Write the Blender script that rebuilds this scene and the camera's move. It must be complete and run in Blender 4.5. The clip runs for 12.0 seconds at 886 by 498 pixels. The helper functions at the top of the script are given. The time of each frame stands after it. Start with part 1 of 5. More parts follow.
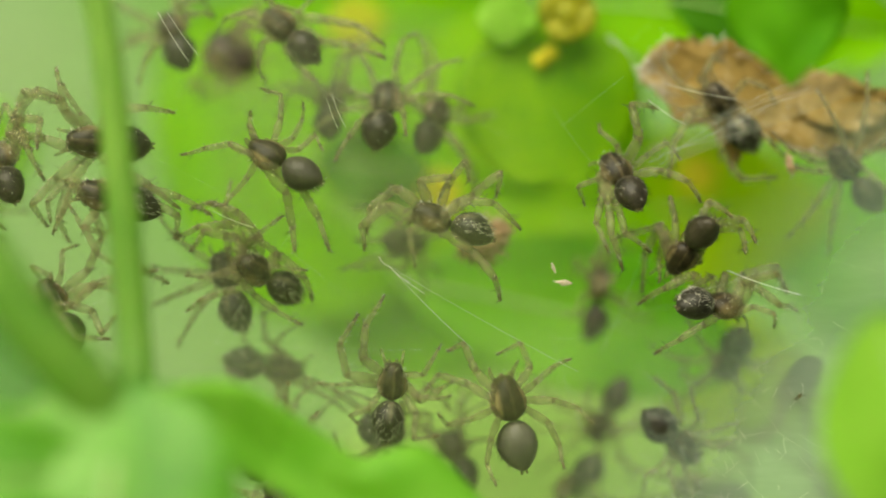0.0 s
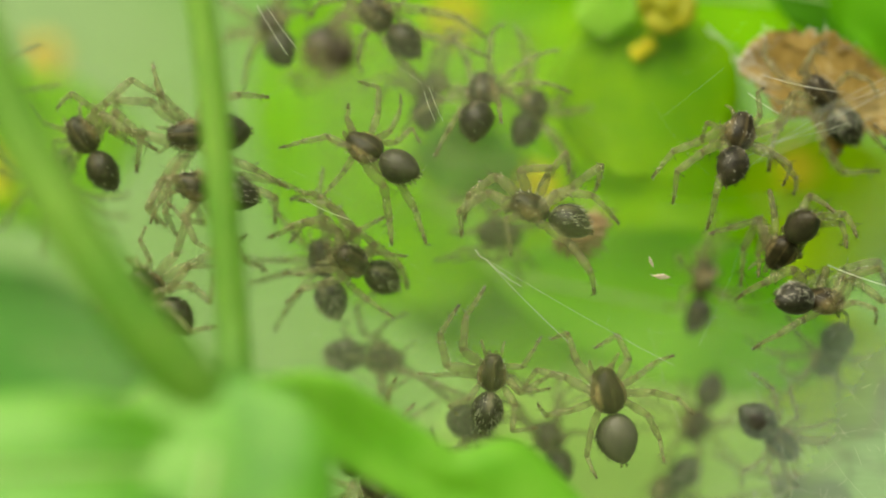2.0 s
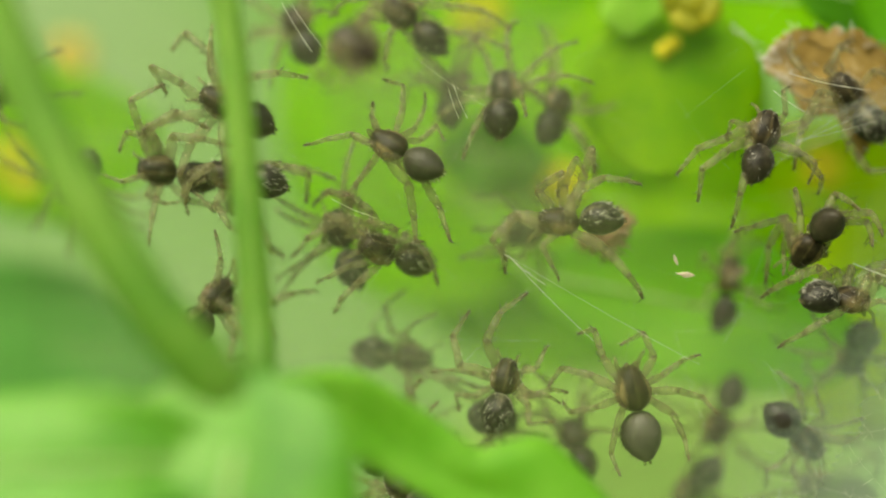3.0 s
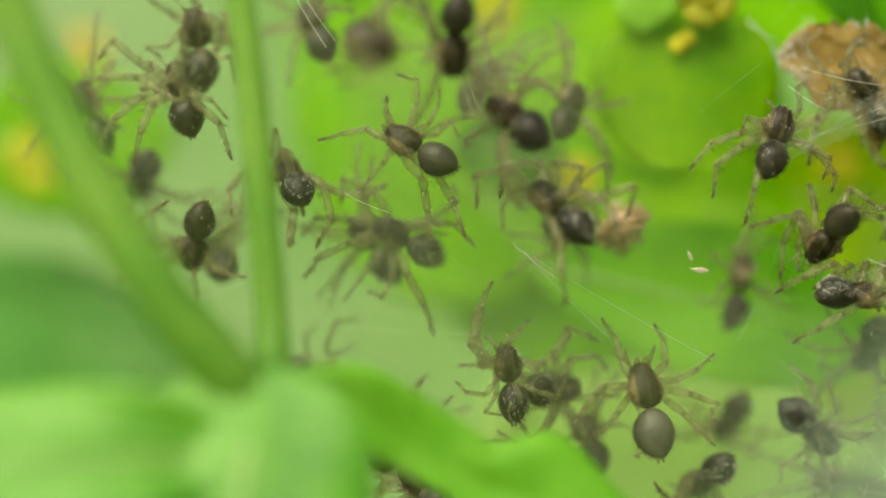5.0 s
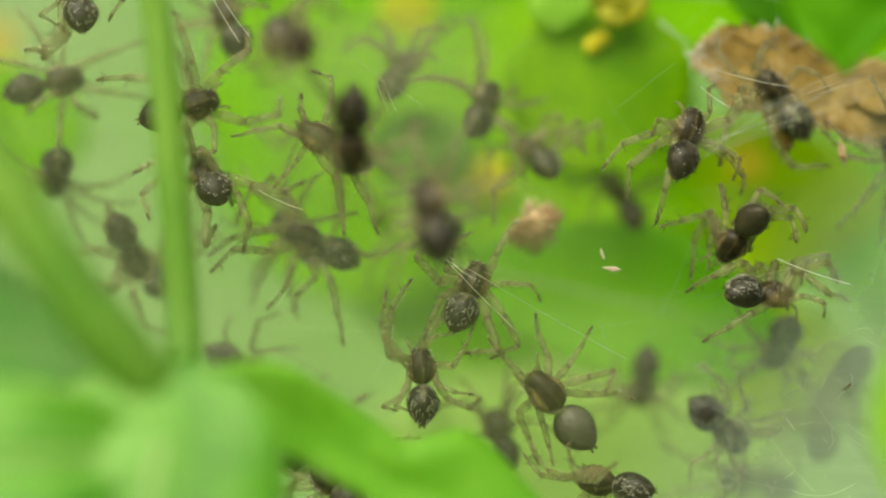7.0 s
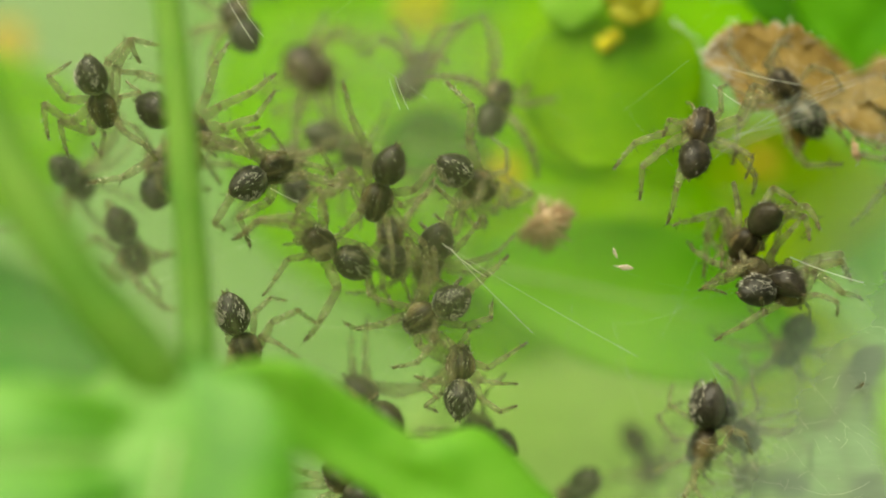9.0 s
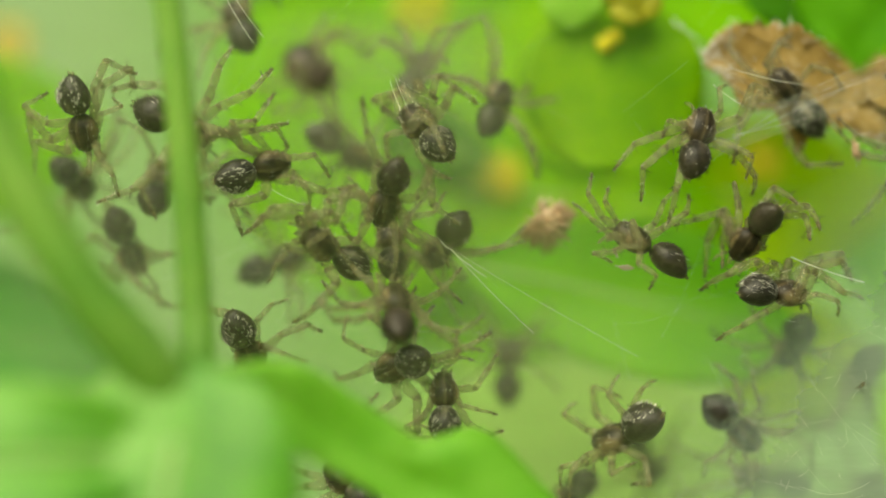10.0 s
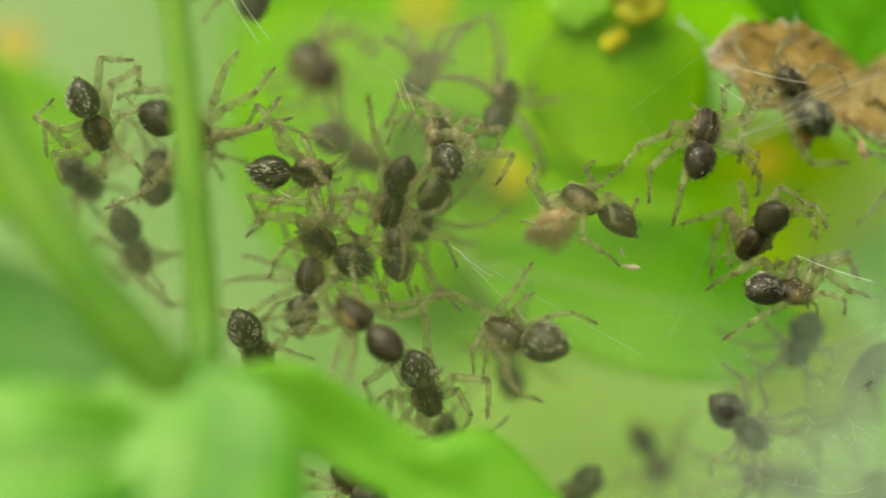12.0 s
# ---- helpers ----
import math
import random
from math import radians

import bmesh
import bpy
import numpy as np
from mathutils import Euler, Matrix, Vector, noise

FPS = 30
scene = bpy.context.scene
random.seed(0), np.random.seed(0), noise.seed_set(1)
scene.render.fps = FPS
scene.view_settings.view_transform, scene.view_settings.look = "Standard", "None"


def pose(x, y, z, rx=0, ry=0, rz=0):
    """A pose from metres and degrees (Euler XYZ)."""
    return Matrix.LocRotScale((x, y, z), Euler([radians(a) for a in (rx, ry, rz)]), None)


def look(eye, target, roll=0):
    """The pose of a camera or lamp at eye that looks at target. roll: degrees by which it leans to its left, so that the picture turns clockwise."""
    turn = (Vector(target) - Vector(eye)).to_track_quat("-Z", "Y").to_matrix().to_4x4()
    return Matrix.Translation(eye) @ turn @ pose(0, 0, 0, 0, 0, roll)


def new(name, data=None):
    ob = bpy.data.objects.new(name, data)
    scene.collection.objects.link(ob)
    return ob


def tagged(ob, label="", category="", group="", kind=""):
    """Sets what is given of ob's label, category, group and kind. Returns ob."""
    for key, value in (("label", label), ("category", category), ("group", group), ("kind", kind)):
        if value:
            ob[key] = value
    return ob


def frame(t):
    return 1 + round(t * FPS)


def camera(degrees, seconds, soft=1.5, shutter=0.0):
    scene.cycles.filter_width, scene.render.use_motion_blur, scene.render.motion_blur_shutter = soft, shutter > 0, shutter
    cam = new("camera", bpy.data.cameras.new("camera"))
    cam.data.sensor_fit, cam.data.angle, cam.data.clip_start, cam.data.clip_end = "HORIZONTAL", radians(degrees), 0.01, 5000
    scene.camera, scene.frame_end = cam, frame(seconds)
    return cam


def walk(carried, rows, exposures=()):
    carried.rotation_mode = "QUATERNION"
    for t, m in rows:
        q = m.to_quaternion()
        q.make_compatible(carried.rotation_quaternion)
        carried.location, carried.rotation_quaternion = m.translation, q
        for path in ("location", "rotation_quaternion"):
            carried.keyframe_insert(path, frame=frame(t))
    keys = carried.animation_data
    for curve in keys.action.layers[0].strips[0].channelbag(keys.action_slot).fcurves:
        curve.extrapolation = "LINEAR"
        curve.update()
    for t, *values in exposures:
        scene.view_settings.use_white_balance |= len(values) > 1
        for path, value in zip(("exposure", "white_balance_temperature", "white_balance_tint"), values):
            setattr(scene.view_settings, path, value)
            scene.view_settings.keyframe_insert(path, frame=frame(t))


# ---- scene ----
# A nursery web of young spiders among spurge leaves, a hand's width from the lens.
MM = 0.001

# ---- camera ----
cam = camera(30.0, 12.0, soft=2.0)
cam.data.dof.use_dof = True
cam.data.dof.focus_distance = 0.0468
cam.data.dof.aperture_fstop = 19.0
walk(cam, [
    (0.0, pose(0, -0.0468, 0, 90.586, 0.463, -2.141)),
    (0.1, pose(0, -0.0468, 0, 90.586, 0.463, -2.140)),
    (0.2, pose(0, -0.0468, 0, 90.570, 0.450, -1.930)),
    (0.3, pose(0, -0.0468, 0, 90.530, 0.430, -1.300)),
    (0.4, pose(0, -0.0468, 0, 90.500, 0.410, -0.950)),
    (0.5, pose(0, -0.0468, 0, 90.486, 0.409, -0.840)),
    (0.6, pose(0, -0.0468, 0, 90.486, 0.405, -0.840)),
    (0.8, pose(0, -0.0468, 0, 90.488, 0.400, -0.930)),
    (1.0, pose(0, -0.0468, 0, 90.489, 0.391, -0.527)),
    (1.5, pose(0, -0.0468, 0, 90.422, 0.288, 0.243)),
    (2.0, pose(0, -0.0468, 0, 90.359, 0.174, 1.203)),
    (2.5, pose(0, -0.0468, 0, 90.343, 0.130, 1.802)),
    (3.0, pose(0, -0.0468, 0, 90.285, 0.081, 2.042)),
    (3.1, pose(0, -0.0468, 0, 90.280, 0.070, 2.260)),
    (3.2, pose(0, -0.0468, 0, 90.274, 0.065, 2.344)),
    (4.8, pose(0, -0.0468, 0, 90.129, -0.030, 2.878)),
    (5.0, pose(0, -0.0468, 0, 90.113, 0.002, 2.526)),
    (5.5, pose(0, -0.0468, 0, 90.076, -0.109, 1.309)),
    (6.0, pose(0, -0.0468, 0, 90.055, -0.265, 0.380)),
    (6.5, pose(0, -0.0468, 0, 90.053, -0.193, 0.287)),
    (7.0, pose(0, -0.0468, 0, 90.044, -0.292, -0.463)),
    (7.2, pose(0, -0.0468, 0, 90.044, -0.290, -0.450)),
    (8.8, pose(0, -0.0468, 0, 89.986, -0.310, -0.030)),
    (9.0, pose(0, -0.0468, 0, 89.986, -0.310, -0.032)),
    (9.5, pose(0, -0.0468, 0, 90.005, -0.211, -0.045)),
    (10.0, pose(0, -0.0468, 0, 90.004, -0.181, -0.009)),
    (10.5, pose(0, -0.0468, 0, 90.004, -0.181, -0.009)),
    (11.0, pose(0, -0.0468, 0, 90.000, -0.037, 0.043)),
    (11.5, pose(0, -0.0468, 0, 90.005, -0.067, 0.086)),
    (12.0, pose(0, -0.0468, 0, 90.003, 0.014, 0.203)),
])

# ---- daylight: bright overcast, soft sun from above and behind the camera ----
SUN_UP, SUN_TURN = 50, 205
world = bpy.data.worlds.new("sky")
scene.world = world
world.use_nodes = True
wn = world.node_tree.nodes
sky = wn.new("ShaderNodeTexSky")
sky.sky_type = "NISHITA"
sky.sun_disc = False
sky.sun_elevation = radians(SUN_UP)
sky.sun_rotation = radians(SUN_TURN)
sky.air_density, sky.dust_density = 1.0, 9.0
wn["Background"].inputs["Strength"].default_value = 0.11
world.node_tree.links.new(sky.outputs["Color"], wn["Background"].inputs["Color"])
sun_data = bpy.data.lights.new("sun", "SUN")
sun_data.energy, sun_data.angle, sun_data.color = 4.2, radians(60), (1.0, 0.95, 0.84)
sun = new("sun", sun_data)
az = radians(SUN_TURN)
sun_from = Vector((math.sin(az) * math.cos(radians(SUN_UP)), math.cos(az) * math.cos(radians(SUN_UP)), math.sin(radians(SUN_UP))))
sun.matrix_world = look(sun_from * 0.5, (0, 0, 0))
scene.view_settings.exposure = -0.1
scene.view_settings.use_white_balance = True
scene.view_settings.white_balance_temperature = 7250
scene.view_settings.white_balance_tint = -5


# ---- materials ----
def nodes_of(name):
    m = bpy.data.materials.new(name)
    m.use_nodes = True
    t = m.node_tree
    t.nodes.clear()
    out = t.nodes.new("ShaderNodeOutputMaterial")
    return m, t, out


def link(t, a, b):
    t.links.new(a, b)


def noise_node(t, scale, detail=4.0, rough=0.6, space="Object", stretch=(1, 1, 1)):
    co = t.nodes.new("ShaderNodeTexCoord")
    mp = t.nodes.new("ShaderNodeMapping")
    mp.inputs["Scale"].default_value = stretch
    link(t, co.outputs[space], mp.inputs["Vector"])
    n = t.nodes.new("ShaderNodeTexNoise")
    n.inputs["Scale"].default_value = scale
    n.inputs["Detail"].default_value = detail
    n.inputs["Roughness"].default_value = rough
    link(t, mp.outputs["Vector"], n.inputs["Vector"])
    return n


def ramp(t, fac, stops):
    r = t.nodes.new("ShaderNodeValToRGB")
    e = r.color_ramp.elements
    while len(e) < len(stops):
        e.new(0.5)
    for el, (p, c) in zip(e, stops):
        el.position, el.color = p, (*c, 1)
    link(t, fac, r.inputs["Fac"])
    return r


def calc(t, op, a, b=None, clamp=False):
    n = t.nodes.new("ShaderNodeMath")
    n.operation, n.use_clamp = op, clamp
    for i, v in enumerate((a, b)):
        if v is None:
            continue
        if isinstance(v, (int, float)):
            n.inputs[i].default_value = v
        else:
            link(t, v, n.inputs[i])
    return n.outputs[0]


def mix_colour(t, fac, a, b):
    n = t.nodes.new("ShaderNodeMix")
    n.data_type = "RGBA"
    for sock, v in ((n.inputs[0], fac), (n.inputs[6], a), (n.inputs[7], b)):
        if isinstance(v, tuple):
            sock.default_value = (*v, 1)
        elif isinstance(v, (int, float)):
            sock.default_value = v
        else:
            link(t, v, sock)
    return n.outputs[2]


def bump(t, height, strength, distance):
    b = t.nodes.new("ShaderNodeBump")
    b.inputs["Strength"].default_value = strength
    b.inputs["Distance"].default_value = distance
    link(t, height, b.inputs["Height"])
    return b.outputs["Normal"]


def plain(name, stops, scale, rough=0.6, relief=0.3, translucent=0.0, through_colour=None, stretch=(1, 1, 1), spec=0.4, clear=0.0):
    """Two scales of noise in the colour, fine relief, and light through thin tissue where wanted."""
    m, t, out = nodes_of(name)
    big = noise_node(t, scale, stretch=stretch)
    fine = noise_node(t, scale * 7, 3, stretch=stretch)
    both = calc(t, "ADD", calc(t, "MULTIPLY", big.outputs["Fac"], 0.7), calc(t, "MULTIPLY", fine.outputs["Fac"], 0.3))
    col = ramp(t, both, [(0.5 + (at_ - 0.5) * 0.5, c) for at_, c in stops])
    p = t.nodes.new("ShaderNodeBsdfPrincipled")
    link(t, col.outputs["Color"], p.inputs["Base Color"])
    p.inputs["Roughness"].default_value = rough
    p.inputs["Specular IOR Level"].default_value = spec
    link(t, bump(t, both, relief, 0.00005), p.inputs["Normal"])
    if translucent:
        tr = t.nodes.new("ShaderNodeBsdfTranslucent")
        if through_colour:
            link(t, mix_colour(t, both, tuple(c * 0.8 for c in through_colour), through_colour), tr.inputs["Color"])
        else:
            link(t, col.outputs["Color"], tr.inputs["Color"])
        mx = t.nodes.new("ShaderNodeMixShader")
        mx.inputs[0].default_value = translucent
        link(t, p.outputs[0], mx.inputs[1])
        link(t, tr.outputs[0], mx.inputs[2])
        last = mx
        if clear:
            see = t.nodes.new("ShaderNodeBsdfTransparent")
            last = t.nodes.new("ShaderNodeMixShader")
            last.inputs[0].default_value = clear
            link(t, mx.outputs[0], last.inputs[1])
            link(t, see.outputs[0], last.inputs[2])
        link(t, last.outputs[0], out.inputs["Surface"])
    else:
        link(t, p.outputs[0], out.inputs["Surface"])
    return m


def leaf_material(name, dark, light, glow, share=0.45, rough=0.45):
    return plain(name, [(0.25, dark), (0.75, light)], 260, rough, 0.5, share, glow, spec=0.15)


LEAF_LIME = leaf_material("lime_leaf", (0.18, 0.44, 0.005), (0.265, 0.55, 0.008), (0.47, 0.87, 0.012), 0.5, 0.65)
LEAF_FRESH = leaf_material("fresh_leaf", (0.25, 0.50, 0.008), (0.34, 0.60, 0.014), (0.55, 0.92, 0.02), 0.5, 0.65)
LEAF_YELLOW = leaf_material("yellow_green_leaf", (0.34, 0.50, 0.010), (0.46, 0.60, 0.020), (0.62, 0.86, 0.02), 0.5, 0.65)
LEAF_PALE = leaf_material("pale_leaf", (0.26, 0.52, 0.05), (0.36, 0.62, 0.09), (0.5, 0.85, 0.12), 0.5, 0.65)
# Pale grey-green that carries the background haze in its colour.
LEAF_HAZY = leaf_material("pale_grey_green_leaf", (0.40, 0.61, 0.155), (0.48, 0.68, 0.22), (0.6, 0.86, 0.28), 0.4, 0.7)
# Shade is put into this darker, bluer green, not left to the lamp.
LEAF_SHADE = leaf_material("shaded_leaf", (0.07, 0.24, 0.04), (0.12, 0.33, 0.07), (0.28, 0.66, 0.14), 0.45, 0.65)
LEAF_ROUND = leaf_material("round_bract", (0.105, 0.29, 0.003), (0.25, 0.49, 0.006), (0.36, 0.68, 0.008), 0.4, 0.6)
LEAF_MID = leaf_material("mid_green_leaf", (0.16, 0.42, 0.022), (0.25, 0.53, 0.038), (0.48, 0.92, 0.06), 0.5, 0.6)
LEAF_DUSKY = leaf_material("dusky_green_leaf", (0.09, 0.30, 0.008), (0.14, 0.40, 0.012), (0.31, 0.70, 0.02), 0.45, 0.6)
# Deep green with the shade of the bracts painted into it.
LEAF_DEEP = leaf_material("shadowed_green_leaf", (0.04, 0.17, 0.004), (0.07, 0.24, 0.006), (0.2, 0.5, 0.01), 0.4, 0.6)
LEAF_FRONT = plain("front_leaf", [(0.3, (0.085, 0.28, 0.018)), (0.5, (0.15, 0.40, 0.034)), (0.7, (0.225, 0.49, 0.07))], 170, 0.45, 0.5, 0.42, (0.40, 0.82, 0.09), spec=0.5)
LEAF_YOUNG = plain("young_leaf", [(0.3, (0.15, 0.40, 0.022)), (0.5, (0.21, 0.48, 0.042)), (0.7, (0.30, 0.56, 0.085))], 170, 0.45, 0.5, 0.42, (0.44, 0.88, 0.10), spec=0.5)
STEM = plain("stem_skin", [(0.3, (0.15, 0.34, 0.045)), (0.7, (0.26, 0.46, 0.075))], 260, 0.55, 0.5, 0.42, (0.48, 0.80, 0.16), spec=0.5)
RIB = leaf_material("pale_midrib", (0.36, 0.58, 0.16), (0.48, 0.66, 0.26), (0.5, 0.8, 0.3), 0.3)
BROWN = plain("dead_leaf", [(0.15, (0.10, 0.060, 0.014)), (0.45, (0.27, 0.185, 0.056)), (0.65, (0.37, 0.26, 0.095)), (0.88, (0.66, 0.54, 0.32))], 620, 0.9, 0.8, 0.3, (0.52, 0.36, 0.08), spec=0.1)
HUSK = plain("shed_husk", [(0.3, (0.50, 0.30, 0.17)), (0.7, (0.80, 0.64, 0.46))], 900, 0.8, 0.9, 0.35, (0.6, 0.42, 0.25))
HUSK_PALE = plain("pale_scrap", [(0.3, (0.62, 0.48, 0.38)), (0.7, (0.82, 0.74, 0.64))], 1500, 0.6, 0.5, 0.3, (0.7, 0.6, 0.5))
YELLOW = plain("yellow_gland", [(0.3, (0.56, 0.50, 0.01)), (0.7, (0.72, 0.66, 0.03))], 700, 0.5, 0.3, 0.3, (0.9, 0.75, 0.03))
# Dimmed yellow: the shade on these petals is put into the colour.
SHADED_YELLOW = plain("shaded_yellow_gland", [(0.3, (0.27, 0.29, 0.006)), (0.7, (0.40, 0.38, 0.012))], 500, 0.6, 0.3, 0.3, (0.5, 0.5, 0.02))
LIME_YELLOW = plain("lime_yellow_gland", [(0.3, (0.42, 0.47, 0.012)), (0.7, (0.58, 0.60, 0.03))], 500, 0.6, 0.3, 0.3, (0.7, 0.75, 0.03))
ORANGE = plain("orange_flower", [(0.3, (0.58, 0.44, 0.07)), (0.7, (0.72, 0.58, 0.14))], 700, 0.5, 0.3, 0.3, (0.9, 0.6, 0.05))
FAR = plain("far_meadow", [(0.3, (0.13, 0.285, 0.055)), (0.5, (0.172, 0.32, 0.10)), (0.7, (0.22, 0.34, 0.155))], 14, 0.9, 0.1)
GROUND = plain("ground_litter", [(0.3, (0.07, 0.11, 0.03)), (0.7, (0.16, 0.24, 0.07))], 90, 0.9, 0.4)
LEG_PALE = plain("pale_leg", [(0.3, (0.29, 0.265, 0.135)), (0.7, (0.48, 0.44, 0.24))], 2500, 0.28, 0.4, 0.55, (0.66, 0.65, 0.36), clear=0.64, spec=1.0)
LEG_BAND = plain("leg_band", [(0.3, (0.17, 0.145, 0.07)), (0.7, (0.32, 0.275, 0.14))], 2500, 0.32, 0.4, 0.55, (0.52, 0.48, 0.24), clear=0.57, spec=0.8)
LEG_TIP = plain("leg_tip", [(0.3, (0.11, 0.09, 0.045)), (0.7, (0.2, 0.165, 0.085))], 2500, 0.45, 0.4, 0.45, (0.32, 0.27, 0.13), clear=0.36)
BRISTLE = plain("bristle", [(0.3, (0.03, 0.025, 0.015)), (0.7, (0.07, 0.055, 0.03))], 3000, 0.5, 0.1)
PALE_HAIR = plain("pale_hair", [(0.3, (0.55, 0.52, 0.44)), (0.7, (0.75, 0.72, 0.64))], 3000, 0.4, 0.1)
EYE = plain("eye", [(0.3, (0.006, 0.005, 0.004)), (0.7, (0.012, 0.01, 0.008))], 3000, 0.08, 0.0, spec=0.7)
SILK = plain("silk", [(0.3, (0.72, 0.72, 0.68)), (0.7, (0.86, 0.86, 0.82))], 600, 0.3, 0.1, 0.3, (0.85, 0.85, 0.8), spec=0.8)


def head_material():
    """Dark carapace with a pale middle line and margins; pale below with a dark breastplate."""
    m, t, out = nodes_of("carapace")
    co = t.nodes.new("ShaderNodeTexCoord")
    sep = t.nodes.new("ShaderNodeSeparateXYZ")
    link(t, co.outputs["Object"], sep.inputs[0])
    grain = noise_node(t, 3200)
    blotch = noise_node(t, 1400)
    wide = calc(t, "ADD", calc(t, "ABSOLUTE", sep.outputs["Y"]), calc(t, "MULTIPLY", calc(t, "SUBTRACT", blotch.outputs["Fac"], 0.5), 0.00022))
    margin = calc(t, "MULTIPLY", calc(t, "SUBTRACT", wide, 0.00026), 5000, True)
    middle = calc(t, "MULTIPLY", calc(t, "SUBTRACT", 0.00007, wide), 7000, True)
    pale = calc(t, "MAXIMUM", calc(t, "MULTIPLY", margin, 0.6), calc(t, "MULTIPLY", middle, 0.5))
    dark = ramp(t, grain.outputs["Fac"], [(0.35, (0.009, 0.007, 0.003)), (0.65, (0.045, 0.035, 0.017))])
    tan = ramp(t, grain.outputs["Fac"], [(0.3, (0.17, 0.13, 0.06)), (0.7, (0.34, 0.27, 0.13))])
    under = calc(t, "MULTIPLY", calc(t, "SUBTRACT", -0.0001, sep.outputs["Z"]), 9000, True)
    plate = calc(t, "MULTIPLY", calc(t, "MULTIPLY", calc(t, "SUBTRACT", 0.00036, wide), 9000, True), calc(t, "SUBTRACT", 1.0, calc(t, "MULTIPLY", middle, 0.5)))
    pale = calc(t, "MAXIMUM", calc(t, "MULTIPLY", pale, calc(t, "SUBTRACT", 1.0, under)), calc(t, "MULTIPLY", under, calc(t, "SUBTRACT", 0.95, plate, True)))
    col = mix_colour(t, pale, dark.outputs["Color"], tan.outputs["Color"])
    p = t.nodes.new("ShaderNodeBsdfPrincipled")
    link(t, col, p.inputs["Base Color"])
    p.inputs["Roughness"].default_value = 0.45
    p.inputs["Specular IOR Level"].default_value = 0.25
    link(t, bump(t, grain.outputs["Fac"], 0.5, 0.00004), p.inputs["Normal"])
    link(t, p.outputs[0], out.inputs["Surface"])
    return m


HEAD = head_material()


def abdomen_material(name, dark, brown, pale, under, patch):
    """Dark brown hide with a paler leaf-shaped mark along the back, pale flecks, and a plain greyer belly."""
    m, t, out = nodes_of(name)
    co = t.nodes.new("ShaderNodeTexCoord")
    sep = t.nodes.new("ShaderNodeSeparateXYZ")
    link(t, co.outputs["Object"], sep.inputs[0])
    grain, blotch = noise_node(t, 5200, 3), noise_node(t, 1900, 3)
    skin = ramp(t, calc(t, "ADD", calc(t, "MULTIPLY", grain.outputs["Fac"], 0.5), calc(t, "MULTIPLY", blotch.outputs["Fac"], 0.5)), [(0.36, dark), (0.62, brown)])
    wide = calc(t, "ABSOLUTE", sep.outputs["Y"])
    wavy = calc(t, "ADD", wide, calc(t, "MULTIPLY", calc(t, "SUBTRACT", blotch.outputs["Fac"], 0.5), 0.00035))
    back = calc(t, "MULTIPLY", calc(t, "ADD", sep.outputs["Z"], 0.00005), 6000, True)
    mark = calc(t, "MULTIPLY", calc(t, "SUBTRACT", 0.00013, wavy), 9000, True)
    ahead = calc(t, "MULTIPLY", calc(t, "ADD", sep.outputs["X"], 0.0007), 3000, True)
    cells = t.nodes.new("ShaderNodeTexVoronoi")
    cells.inputs["Scale"].default_value = 5200
    link(t, co.outputs["Object"], cells.inputs["Vector"])
    flecks = calc(t, "MULTIPLY", calc(t, "SUBTRACT", 0.2, cells.outputs["Distance"]), 8, True)
    flecks = calc(t, "MULTIPLY", flecks, calc(t, "MULTIPLY", calc(t, "SUBTRACT", blotch.outputs["Fac"], 0.5), 7, True))
    light = calc(t, "MULTIPLY", calc(t, "MAXIMUM", calc(t, "MULTIPLY", calc(t, "MULTIPLY", mark, ahead), patch), calc(t, "MULTIPLY", flecks, 0.4 * patch)), back)
    col = mix_colour(t, light, skin.outputs["Color"], pale)
    belly = ramp(t, blotch.outputs["Fac"], [(0.35, tuple(0.6 * c for c in under)), (0.65, under)])
    low = calc(t, "MULTIPLY", calc(t, "SUBTRACT", -0.00002, sep.outputs["Z"]), 5000, True)
    col = mix_colour(t, low, col, belly.outputs["Color"])
    p = t.nodes.new("ShaderNodeBsdfPrincipled")
    link(t, col, p.inputs["Base Color"])
    p.inputs["Roughness"].default_value = 0.38
    p.inputs["Specular IOR Level"].default_value = 0.3
    link(t, bump(t, calc(t, "ADD", grain.outputs["Fac"], blotch.outputs["Fac"]), 0.7, 0.00005), p.inputs["Normal"])
    link(t, p.outputs[0], out.inputs["Surface"])
    return m


BELLY = abdomen_material("abdomen_skin", (0.005, 0.0045, 0.003), (0.036, 0.034, 0.023), (0.25, 0.23, 0.15), (0.058, 0.053, 0.036), 0.6)
BELLY_PLAIN = abdomen_material("brown_abdomen_skin", (0.006, 0.005, 0.003), (0.042, 0.036, 0.021), (0.12, 0.10, 0.06), (0.054, 0.046, 0.028), 0.4)
BELLY_GREY = abdomen_material("grey_abdomen_skin", (0.008, 0.007, 0.005), (0.040, 0.036, 0.026), (0.24, 0.215, 0.15), (0.105, 0.10, 0.080), 0.5)


